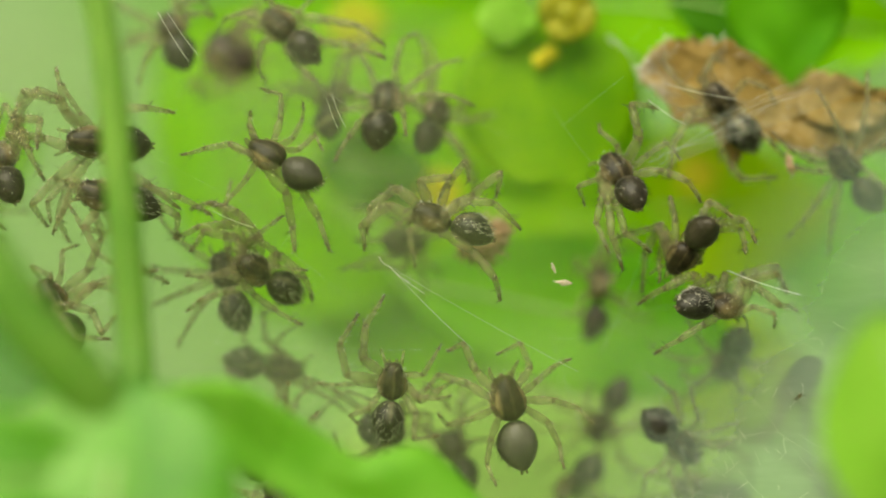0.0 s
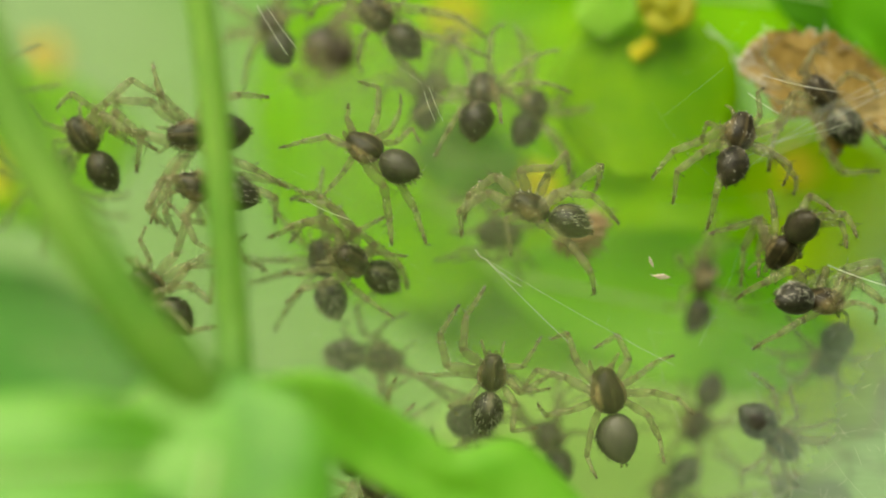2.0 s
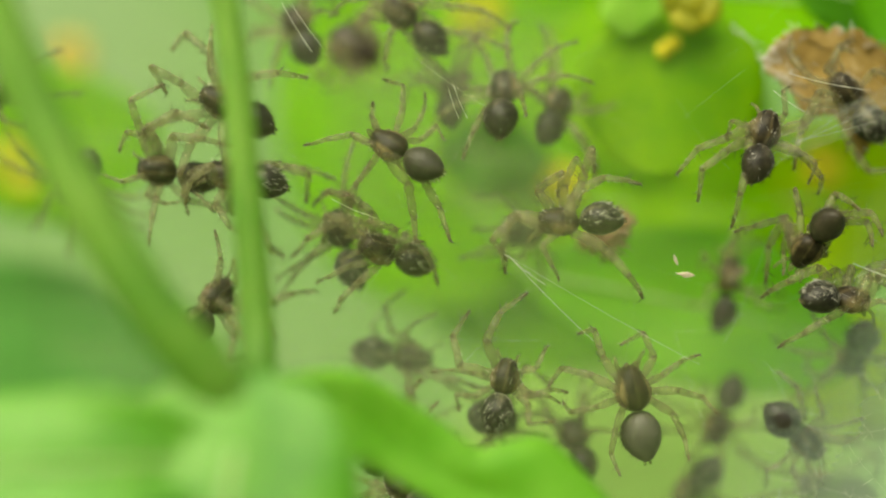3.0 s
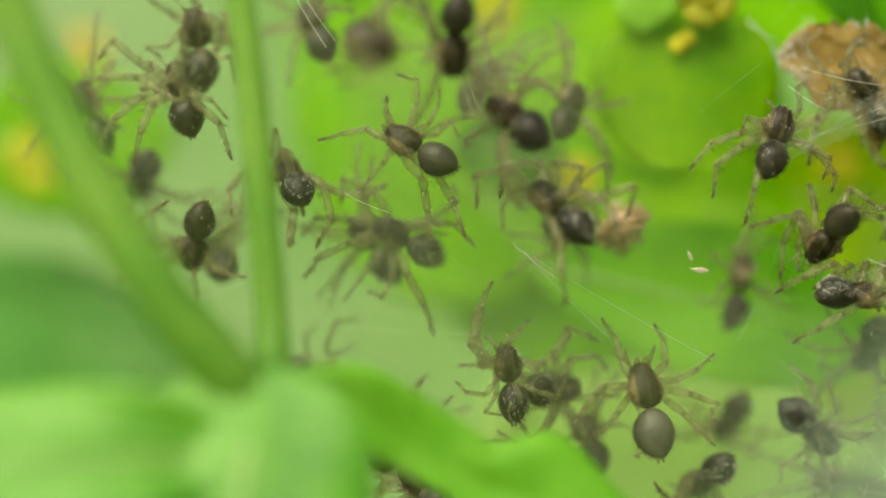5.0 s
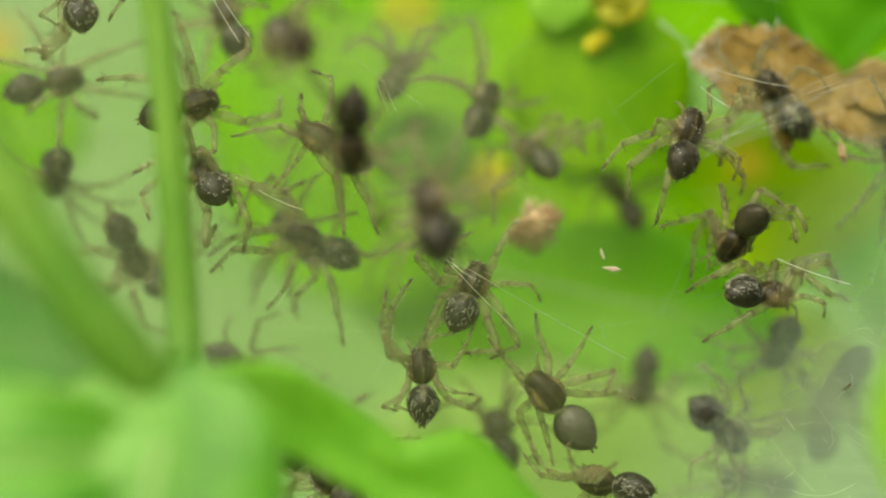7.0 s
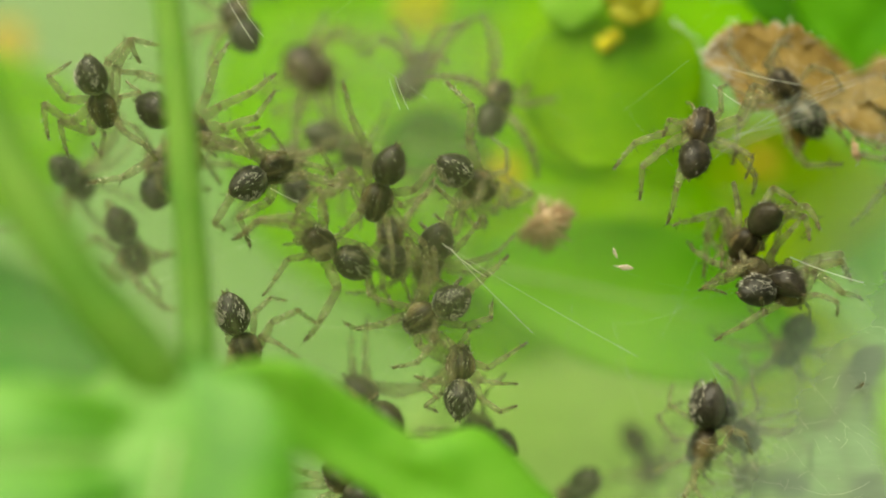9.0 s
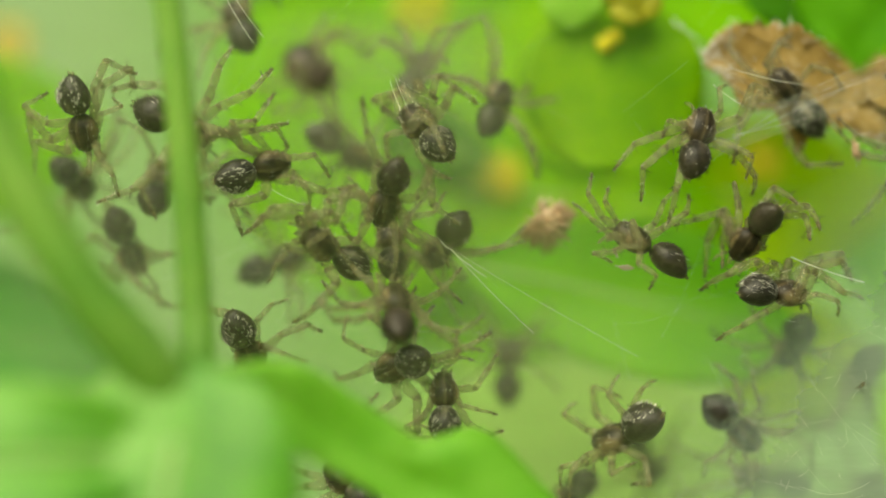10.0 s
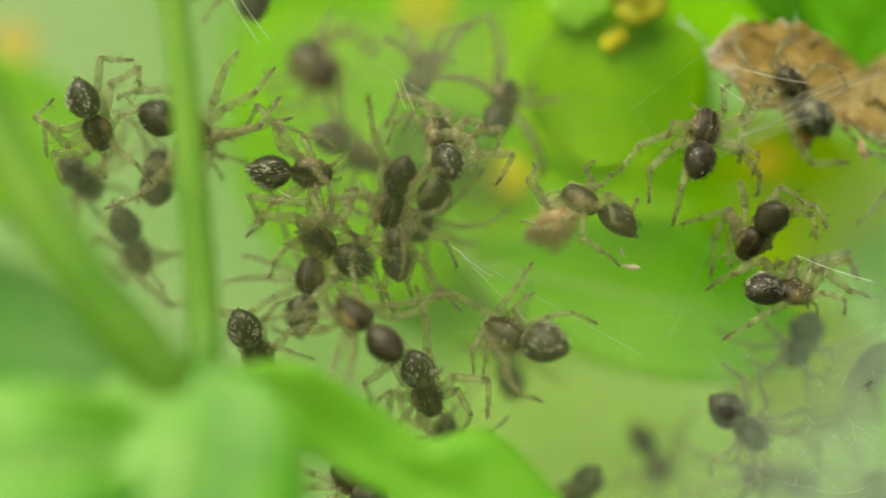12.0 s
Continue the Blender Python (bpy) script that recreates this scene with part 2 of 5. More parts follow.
def veil_material(name, thick, thin, corner, tone=(0.74, 0.84, 0.76)):
    """Sheet of silk too fine to see thread by thread: patchy, streaky, mostly clear."""
    m, t, out = nodes_of(name)
    co = t.nodes.new("ShaderNodeTexCoord")
    sep = t.nodes.new("ShaderNodeSeparateXYZ")
    link(t, co.outputs["Generated"], sep.inputs[0])
    patch = noise_node(t, 130, 3)
    streak = noise_node(t, 300, 5, 0.7, stretch=(0.35, 1, 2.2))
    patchy = calc(t, "ADD", calc(t, "MULTIPLY", patch.outputs["Fac"], 0.65), calc(t, "MULTIPLY", streak.outputs["Fac"], 0.35))
    patchy = calc(t, "MULTIPLY", calc(t, "SUBTRACT", patchy, 0.36), 3.2, True)
    if corner:
        rise = calc(t, "ADD", calc(t, "MULTIPLY", sep.outputs["X"], 1.4), calc(t, "MULTIPLY", calc(t, "SUBTRACT", 1.0, sep.outputs["Z"]), 0.95))
        rise = calc(t, "MULTIPLY", calc(t, "SUBTRACT", rise, 0.84), 1.7, True)
    else:
        edge = calc(t, "MULTIPLY", calc(t, "MULTIPLY", sep.outputs["X"], calc(t, "SUBTRACT", 1.0, sep.outputs["X"])), 8.0, True)
        rise = calc(t, "MULTIPLY", edge, calc(t, "MULTIPLY", calc(t, "MULTIPLY", sep.outputs["Z"], calc(t, "SUBTRACT", 1.0, sep.outputs["Z"])), 8.0, True))
    fac = calc(t, "MULTIPLY", rise, calc(t, "ADD", thin, calc(t, "MULTIPLY", patchy, thick - thin)), True)
    d = t.nodes.new("ShaderNodeBsdfDiffuse")
    d.inputs["Color"].default_value = (*tone, 1)
    tr = t.nodes.new("ShaderNodeBsdfTranslucent")
    tr.inputs["Color"].default_value = (*tone, 1)
    half = t.nodes.new("ShaderNodeMixShader")
    half.inputs[0].default_value = 0.5
    link(t, d.outputs[0], half.inputs[1])
    link(t, tr.outputs[0], half.inputs[2])
    clear = t.nodes.new("ShaderNodeBsdfTransparent")
    mx = t.nodes.new("ShaderNodeMixShader")
    link(t, fac, mx.inputs[0])
    link(t, clear.outputs[0], mx.inputs[1])
    link(t, half.outputs[0], mx.inputs[2])
    link(t, mx.outputs[0], out.inputs["Surface"])
    return m


# ---- mesh helpers; all shapes are drawn in millimetres ----
def mesh_of(name, bm, *materials):
    bmesh.ops.recalc_face_normals(bm, faces=bm.faces)
    me = bpy.data.meshes.new(name)
    bmesh.ops.scale(bm, vec=(MM, MM, MM), verts=bm.verts)
    bm.to_mesh(me)
    bm.free()
    for f in me.polygons:
        f.use_smooth = True
    for m in materials:
        me.materials.append(m)
    return me


def part(name, me, parent, label="", m=None):
    ob = new(name, me)
    ob.parent = parent
    if m is not None:
        ob.matrix_basis = m
    return tagged(ob, label) if label else ob


def at(p, rx=0, ry=0, rz=0):
    return pose(p[0] * MM, p[1] * MM, p[2] * MM, rx, ry, rz)


def ring(bm, centre, a, b, n):
    """A ring of vertices about centre, spanned by the vectors a and b."""
    return [bm.verts.new(centre + a * math.cos(2 * math.pi * i / n) + b * math.sin(2 * math.pi * i / n)) for i in range(n)]


def bridge(bm, r0, r1, mat=0):
    n = len(r0)
    for i in range(n):
        f = bm.faces.new((r0[i], r0[(i + 1) % n], r1[(i + 1) % n], r1[i]))
        f.material_index = mat


def cap(bm, r, tip, mat=0):
    v = bm.verts.new(tip)
    for i in range(len(r)):
        bm.faces.new((r[i], r[(i + 1) % len(r)], v)).material_index = mat


def tube(bm, path, radii, n=8, mats=None, squash=1.0):
    """A round limb along path with a radius at each point."""
    path = [Vector(p) for p in path]
    side = Vector((0, 1, 0))
    last = None
    for i, p in enumerate(path):
        along = (path[min(i + 1, len(path) - 1)] - path[max(i - 1, 0)]).normalized()
        if abs(along.dot(side)) > 0.9:
            side = Vector((0, 0, 1))
        b = along.cross(side).normalized()
        a = b.cross(along).normalized()
        r = ring(bm, p, a * radii[i], b * radii[i] * squash, n)
        if last is None:
            cap(bm, r, p - along * radii[i] * 0.5, mats[0] if mats else 0)
        else:
            bridge(bm, last, r, mats[i - 1] if mats else 0)
        last = r
    cap(bm, last, path[-1] + along * radii[-1] * 0.6, mats[-1] if mats else 0)


def bristle(bm, root, way, length, r, mat):
    way = way.normalized()
    a = way.orthogonal().normalized() * r
    cap(bm, ring(bm, root, a, way.cross(a), 3), root + way * length, mat)


def hull(bm, stations, n=20):
    """A rounded body through stations (x, half width, half height, middle height)."""
    last = None
    for x, w, h, z in stations:
        r = ring(bm, Vector((x, 0, z)), Vector((0, w, 0)), Vector((0, 0, h)), n)
        if last:
            bridge(bm, last, r)
        else:
            cap(bm, r, Vector((x - 0.02, 0, z)))
        last = r
    cap(bm, last, Vector((stations[-1][0] + 0.02, 0, stations[-1][3])))


# ---- the setting ----
def sheet(name, nx, nz, place, material, kind="structure", label="", category=""):
    """A sheet over u, v in 0..1, with place(u, v) in millimetres."""
    bm = bmesh.new()
    grid = [[bm.verts.new(place(i / nx, j / nz)) for i in range(nx + 1)] for j in range(nz + 1)]
    for j in range(nz):
        for i in range(nx):
            bm.faces.new((grid[j][i], grid[j][i + 1], grid[j + 1][i + 1], grid[j + 1][i]))
    return tagged(new(name, mesh_of(name, bm, material)), label, category, kind=kind)


sheet("backdrop", 40, 24, lambda u, v: ((u - 0.5) * 700, 190 - 900 * (u - 0.5) ** 2 * 0.25 + 6 * math.sin(9 * u + 7 * v), -80 + v * 260), FAR,
      label="pale hazy green meadow far behind the plants", category="meadow")
sheet("ground", 40, 40, lambda u, v: ((u - 0.5) * 5000, (v - 0.5) * 5000, -80 + 1.5 * math.sin(40 * u) * math.cos(37 * v)), GROUND,
      label="dim green plant litter under the plants", category="ground")

VEIL_CORNER = veil_material("silk_veil_corner", 0.70, 0.38, True, (0.47, 0.585, 0.48))
VEIL_THIN = veil_material("silk_veil_thin", 0.22, 0.04, False, (0.54, 0.61, 0.45))


def corner_veil(u, v):
    return (4.0 + 13.5 * u, 1.2 + 0.8 * math.sin(3 * u + 2 * v) - 2.0 * u, -9.5 + 14.0 * v)


def thin_veil(u, v):
    return (-14.0 + 17.0 * u, 1.4 + 0.4 * math.sin(5 * u) * math.cos(4 * v), -7.0 + 14.5 * v)


# Added sheet before the spiders: web haze and lens glare as a veil.
def front_veil(u, v):
    return (-17.0 + 24.0 * u, -2.4 + 0.7 * math.sin(5 * u) * math.cos(4 * v), -8.0 + 16.0 * v)


def back_veil(u, v):
    return (1.0 + 15 * u, 2.6 + 0.9 * math.sin(4 * u + 1) * math.cos(5 * v), -10 + 9 * v)


# ---- plants ----
def blade(bm, length, width, blunt=1.0, taper=0.62, arch=0.0, cup=0.0, wave=0.0, seed=0, nu=26, nv=12, thick=0.14, rag=0.0):
    """A leaf from its stalk along +x, in the xy plane, its upper side to +z."""
    rows = {1: [], -1: []}
    for i in range(nu + 1):
        u = i / nu
        half = 0.5 * width * max(0.02, math.sin(math.pi * min(1, max(0, u)) ** blunt) ** taper) * (1 + 0.22 * rag * noise.noise(Vector((u * 23, seed, 1))))
        for side in (1, -1):
            row = []
            for j in range(nv + 1):
                v = 2 * j / nv - 1
                ragged = 1 + rag * noise.noise(Vector((u * 7, v * 3, seed + 5))) + 0.3 * rag * noise.noise(Vector((u * 31, v * 2, seed)))
                x, y = length * u * (1 + 0.3 * rag * noise.noise(Vector((v * 4, seed, 2)))), half * v * ragged
                z = arch * length * (u - u * u) * 4 * 0.25 + cup * half * abs(v) ** 1.6 * 1.4
                z += wave * (math.sin(9 * u + seed) * v * v + 0.6 * noise.noise(Vector((u * 3, v * 2, seed))))
                row.append(bm.verts.new((x, y, z + side * thick * 0.5)))
            rows[side].append(row)
    for side in (1, -1):
        r = rows[side]
        for i in range(nu):
            for j in range(nv):
                bm.faces.new((r[i][j], r[i + 1][j], r[i + 1][j + 1], r[i][j + 1]))
    a, b = rows[1], rows[-1]
    for i in range(nu):
        for j in (0, nv):
            bm.faces.new((a[i][j], a[i + 1][j], b[i + 1][j], b[i][j]))
    for i in (0, nu):
        for j in range(nv):
            bm.faces.new((a[i][j], a[i][j + 1], b[i][j + 1], b[i][j]))


def facing(p, turn, tip=0, bank=0):
    """Stands a flat thing upright at p facing the lens, its +x turned by degrees from right to up; tip and bank lean it."""
    return at(p) @ pose(0, 0, 0, 90, 0, 0) @ pose(0, 0, 0, 0, 0, turn) @ pose(0, 0, 0, bank, tip, 0)


def leaf(parent, p, turn, length, width, material, label, tip=0, bank=0, rib=0.016, rib_from=0.0, name="leaf", **shape):
    bm = bmesh.new()
    blade(bm, length, width, **shape)
    ob = part(name, mesh_of(name, bm, material), parent, label, facing(p, turn, tip, bank))
    if rib:
        arch = shape.get("arch", 0.0)
        bm = bmesh.new()
        us = [rib_from + (1 - rib_from) * i / 14 for i in range(15)]
        tube(bm, [(length * u * 0.97, 0, arch * length * (u - u * u) + 0.09) for u in us], [0.03 + min(rib * width, 10 * rib) * (1 - u) for u in us], 6, squash=0.7)
        part("midrib", mesh_of("midrib", bm, RIB), ob, "pale raised midrib")
    return ob


def stalk(parent, points, r0, r1, label="", name="stem", material=None):
    bm = bmesh.new()
    pts = [Vector(p) for p in points]
    path = []
    for i in range(len(pts) - 1):
        p0, p1, p2, p3 = pts[max(i - 1, 0)], pts[i], pts[i + 1], pts[min(i + 2, len(pts) - 1)]
        for k in range(6):
            s = k / 6
            path.append(0.5 * (2 * p1 + (p2 - p0) * s + (2 * p0 - 5 * p1 + 4 * p2 - p3) * s * s + (3 * p1 - p0 - 3 * p2 + p3) * s ** 3))
    path.append(pts[-1])
    n = len(path) - 1
    tube(bm, path, [r0 + (r1 - r0) * i / n + 0.012 * math.sin(i * 1.7) for i in range(n + 1)], 14)
    return part(name, mesh_of(name, bm, material or STEM), parent, label)


def ripple_leaf(parent, points, above, below, material, label):
    """A long leaf along a bent midline, its two halves of uneven width and its upper rim rolled back."""
    pts = [Vector(p) for p in points]
    last, n, nv = len(pts) - 1, 48, 14
    bm = bmesh.new()
    rows = {1: [], -1: []}
    for i in range(n + 1):
        s = i / n * last
        k = min(int(s), last - 1)
        f = s - k
        p0, p1, p2, p3 = pts[max(k - 1, 0)], pts[k], pts[k + 1], pts[min(k + 2, last)]
        mid = 0.5 * (2 * p1 + (p2 - p0) * f + (2 * p0 - 5 * p1 + 4 * p2 - p3) * f * f + (3 * p1 - p0 - 3 * p2 + p3) * f ** 3)
        way = (p2 - p1).lerp(p3 - p1, 0.5 * f).normalized()
        over = Vector((-way.z, 0, way.x))
        ease = f * f * (3 - 2 * f)
        up, down = (w[k] + (w[k + 1] - w[k]) * ease for w in (above, below))
        for side in (1, -1):
            row = []
            for j in range(nv + 1):
                v = 2 * j / nv - 1
                q = mid + over * (v * (up if v > 0 else down)) + Vector((0, 0.5 * v * abs(v) * (up if v > 0 else down) + 0.08 * math.cos(v * 3), 0))
                q += Vector((0, 0.12 * noise.noise(Vector((s, v * 2, 3))) - side * 0.06, 0))
                row.append(bm.verts.new(q))
            rows[side].append(row)
    for side in (1, -1):
        r = rows[side]
        for i in range(n):
            for j in range(nv):
                bm.faces.new((r[i][j], r[i + 1][j], r[i + 1][j + 1], r[i][j + 1]))
    a, b = rows[1], rows[-1]
    for i in range(n):
        for j in (0, nv):
            bm.faces.new((a[i][j], a[i + 1][j], b[i + 1][j], b[i][j]))
    for i in (0, n):
        for j in range(nv):
            bm.faces.new((a[i][j], a[i][j + 1], b[i][j + 1], b[i][j]))
    return part("leaf", mesh_of("leaf", bm, material), parent, label)


def plant(name, label, p, category="plant"):
    ob = new(name)
    ob.matrix_basis = at(p)
    ob.empty_display_size = 0.002
    return tagged(ob, label, category)


front = plant("front_plant", "out-of-focus bright green stems and broad leaves before the web", (0, 0, 0))
stalk(front, [(-7.33, -5.8, 7.84), (-6.79, -5.8, 5.88), (-6.34, -5.9, 1.53), (-6.05, -6.1, -1.67), (-5.86, -7.0, -3.81)], 0.325, 0.445, "upright pale green stem")
stalk(front, [(-11.70, -10.0, 6.27), (-10.50, -10.0, 3.50), (-9.28, -10.0, 1.12), (-7.75, -9.8, -1.27), (-6.45, -9.2, -2.94), (-5.95, -8.2, -3.96), (-5.72, -7.4, -5.12)], 0.56, 0.70, "slanting pale green stem")
leaf(front, (-5.56, -9.6, -4.73), 183, 10.1, 3.5, LEAF_FRONT, "broad bright leaf held level", tip=-6, bank=24, arch=0.4, cup=0.1, wave=0.3, seed=6)
leaf(front, (-5.66, -9.0, -2.53), -97, 7.35, 5.8, LEAF_FRONT, "bright leaf folded along a pale midrib", tip=-24, bank=2, rib=0.024, rib_from=0.3, arch=0.3, cup=-0.06, wave=0.3, seed=1, blunt=0.8)
ripple_leaf(front, [(-5.45, -7.2, -3.14), (-3.90, -6.4, -3.48), (-2.56, -5.8, -4.31), (-1.16, -5.6, -5.48), (0.25, -5.4, -6.21), (2.25, -5.2, -7.44)],
            (0.4, 0.80, 0.75, 0.88, 1.82, 1.3), (0.5, 1.18, 1.04, 0.75, 0.88, 0.95), LEAF_YOUNG, "long leaf with a curled wavy upper edge")
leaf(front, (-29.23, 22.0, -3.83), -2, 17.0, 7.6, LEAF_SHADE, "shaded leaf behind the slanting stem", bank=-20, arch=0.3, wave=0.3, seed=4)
leaf(front, (12.45, -10.0, -6.85), 103, 5.9, 4.0, LEAF_PALE, "bright leaf tip close to the lens", arch=0.3, wave=0.2, seed=5)

spurge = plant("spurge_plant", "lime-green spurge with round bracts and small yellow flowers", (0, 0, 0))
leaf(spurge, (5.45, 6.4, 8.30), -91, 5.80, 6.05, LEAF_ROUND, "round green bract", rib=0, tip=-4, arch=0.08, cup=-0.06, wave=0.12, seed=11, taper=0.5)
leaf(spurge, (1.75, 20.0, -0.88), 132, 15.0, 12.0, LEAF_LIME, "large lime bract", tip=6, arch=0.2, wave=0.5, seed=12, blunt=0.8)
leaf(spurge, (-5.29, 22.0, 11.30), -10, 13.0, 7.0, LEAF_LIME, "lime bract at the top", arch=0.2, wave=0.5, seed=13)
leaf(spurge, (-4.32, 22.0, 0.41), -22, 11.0, 6.0, LEAF_LIME, "lime bract low in the middle", arch=0.2, wave=0.5, seed=14)
leaf(spurge, (0.61, 9.5, -0.55), -13, 12.4, 5.4, LEAF_MID, "broad mid-green leaf", tip=4, bank=-14, arch=0.3, cup=0.1, wave=0.25, seed=15, blunt=1.05)
leaf(spurge, (0.94, 14.0, 7.30), -14, 9.6, 6.6, LEAF_FRESH, "fresh lime bract behind the round bract", rib=0, tip=8, arch=0.2, wave=0.2, seed=28)
leaf(spurge, (6.2, 17.0, 2.0), 0, 11.5, 6.4, LEAF_YELLOW, "lime bract behind the spiders by the dead leaf", arch=0.2, wave=0.4, seed=16)
# Dark leaf stands in for the shadow beside the round bract.
leaf(spurge, (-2.4, 13.0, 3.9), -8, 4.2, 3.0, LEAF_DEEP, "dark green bract standing in for shadow behind the middle of the web", arch=0.2, wave=0.4, seed=17)
leaf(spurge, (0.3, 15.0, 2.3), -6, 10.5, 5.2, LEAF_FRESH, "lime leaf behind the shed skin", arch=0.2, wave=0.4, seed=33)
leaf(spurge, (6.53, 12.0, 9.49), -6, 12.5, 5.4, LEAF_LIME, "lime bract above the dead leaf", arch=0.2, wave=0.4, seed=18)
leaf(spurge, (10.36, -5.0, 7.84), -88, 3.35, 3.2, LEAF_DUSKY, "green bract hanging over the dead leaf", rib=0, taper=1.0, blunt=0.75, arch=0.2, wave=0.2, seed=19)
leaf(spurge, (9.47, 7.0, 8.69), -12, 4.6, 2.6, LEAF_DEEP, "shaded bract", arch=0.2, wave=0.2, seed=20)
leaf(spurge, (-23.15, 20.0, 4.41), 2, 9.4, 6.3, LEAF_LIME, "lime bract beside the stems", arch=0.1, wave=0.15, seed=21)
leaf(spurge, (9.23, 15.0, -2.48), -24, 8.0, 4.6, LEAF_YELLOW, "yellowish bract low behind the web", arch=0.2, wave=0.4, seed=22)
leaf(spurge, (15.89, 20.0, 4.87), -50, 13.0, 7.2, LEAF_MID, "pale leaf behind the veil", arch=0.2, wave=0.4, seed=23)
# Added leaf that tints the hazy background under the web.
leaf(spurge, (-4.0, 44.0, -11.5), 2, 24.0, 13.0, LEAF_HAZY, "pale blurred leaf with haze in its colour, far below the web", rib=0, arch=0.2, wave=0.4, seed=41)
leaf(spurge, (-17.85, 20.0, -10.53), 18, 12.0, 5.0, LEAF_MID, "low leaf behind the fork", arch=0.2, wave=0.4, seed=24)
stalk(spurge, [(5.45, 6.8, 8.6), (5.5, 10.0, 11.69), (3.96, 20.0, 21.50), (4.22, 60.0, 8.82), (10, 75, -80)], 0.25, 0.5, "thin green stalk")
stalk(spurge, [(0.62, 10.3, -0.5), (0.2, 21.5, 0.5), (0.3, 24.0, -3.0), (0.2, 27.0, -8.0), (0, 40, -80)], 0.2, 0.3, "thin green stalk")


def flower(p, turn, r, material, label, n=4):
    """A cup with fleshy lobes round a bud."""
    ob = tagged(plant("flower", label, p, "flower"), group="small yellow flowers")
    ob.matrix_basis = facing(p, turn)
    bm = bmesh.new()
    hull(bm, [(-0.5 * r, 0.2 * r, 0.2 * r, 0), (-0.25 * r, 0.45 * r, 0.45 * r, 0), (0, 0.55 * r, 0.55 * r, 0), (0.2 * r, 0.4 * r, 0.4 * r, 0), (0.3 * r, 0.15 * r, 0.15 * r, 0)], 12)
    part("bud", mesh_of("bud", bm, material), ob, "", pose(0, 0, 0.18 * r * MM, 0, -90, 0))
    bm = bmesh.new()
    hull(bm, [(0, 0.15 * r, 0.08 * r, 0), (0.2 * r, 0.48 * r, 0.11 * r, 0.02), (0.45 * r, 0.56 * r, 0.12 * r, 0.04), (0.66 * r, 0.40 * r, 0.1 * r, 0.03), (0.76 * r, 0.16 * r, 0.05 * r, 0)], 10)
    lobe = mesh_of("petal", bm, material)
    for k in range(n):
        part("petal", lobe, ob, m=pose(0, 0, 0, 0, 0, 360 * k / n + 20) @ pose(0.16 * r * MM, 0, 0.2 * r * MM, 0, -14, 0))
    return ob


flower((5.27, 5.9, 6.66), 18, 0.50, YELLOW, "yellow spurge flower on the round bract", 2)
leaf(spurge, (4.04, 5.7, 8.83), -88, 1.9, 1.95, LEAF_PALE, "small pale lobe at the base of the round bract", rib=0, arch=0.2, wave=0.1, seed=27)
flower((5.96, 5.6, 7.96), 50, 1.05, SHADED_YELLOW, "yellow flower half hidden at the bract's base")
flower((-0.84, 15.0, 9.00), 0, 1.2, LIME_YELLOW, "blurred yellow flower above the web")
flower((2.13, 14.5, 2.68), 10, 0.95, YELLOW, "blurred orange-yellow flower behind the web")
flower((11.85, 15.0, 3.34), 30, 0.9, YELLOW, "blurred yellow flower behind the spiders")
flower((-19.07, 26.0, 8.93), 30, 1.15, ORANGE, "blurred orange flower beside the stems")
flower((-18.45, 17.0, 3.67), 70, 1.5, LIME_YELLOW, "blurred yellow flower beside the stems")

# ---- dead leaf and shed skins caught in the web ----
dead = plant("dead_leaf", "crumpled orange-brown dead leaf caught in silk", (12.10, 3.3, 4.86), "leaf")
bm = bmesh.new()
blade(bm, 8.95, 3.05, blunt=0.72, arch=0.05, cup=0.0, wave=0.08, seed=31, nu=80, nv=36, thick=0.06, rag=0.8)
for v in bm.verts:
    v.co.z += 0.10 * noise.noise(v.co * 1.5 + Vector((4, 4, 0))) + 0.11 * abs(noise.noise(Vector((v.co.x * 2.6, v.co.y * 3.4, 3)))) + 0.05 * noise.noise(Vector((v.co.x * 7, v.co.y * 7, 3)))
edge = [v.co.copy() for v in bm.verts if v.is_boundary or len(v.link_faces) < 4 or abs(v.co.y) > 1.25 or v.co.x < 1.0]
dead_pose = facing((0, 0, 0), -13) @ pose(-0.00433, 0.0001, 0, -12, 0, 0)
shred = bmesh.new()
for k in range(380):
    root = random.choice(edge)
    bristle(shred, root, Vector((random.gauss(-0.2, 0.5), random.gauss(0, 0.6), random.gauss(0.3, 0.4))), random.uniform(0.10, 0.42), random.uniform(0.010, 0.030), 0)
skin = [v.co.copy() for v in bm.verts]
for k in range(150):
    bristle(shred, random.choice(skin) + Vector((0, 0, 0.02)), Vector((random.gauss(0.2, 0.7), random.gauss(0, 0.6), random.gauss(0.15, 0.15))), random.uniform(0.08, 0.3), random.uniform(0.01, 0.028), 0)
tagged(part("fringe", mesh_of("fringe", shred, PALE_HAIR), dead, "pale silk shreds on the rim", dead_pose), kind="stuff")
part("blade", mesh_of("dead_blade", bm, BROWN), dead, "", dead_pose)
bm = bmesh.new()
blade(bm, 2.8, 1.7, blunt=0.8, arch=0.1, cup=0.05, wave=0.1, seed=34, nu=34, nv=18, thick=0.06, rag=0.6)
for v in bm.verts:
    v.co.z += 0.07 * noise.noise(v.co * 3 + Vector((4, 4, 0)))
part("curled_lobe", mesh_of("dead_lobe", bm, BROWN), dead, "", facing((1.7, -0.3, 0.05), -16) @ pose(-0.0012, 0, 0, -10, 0, 0))


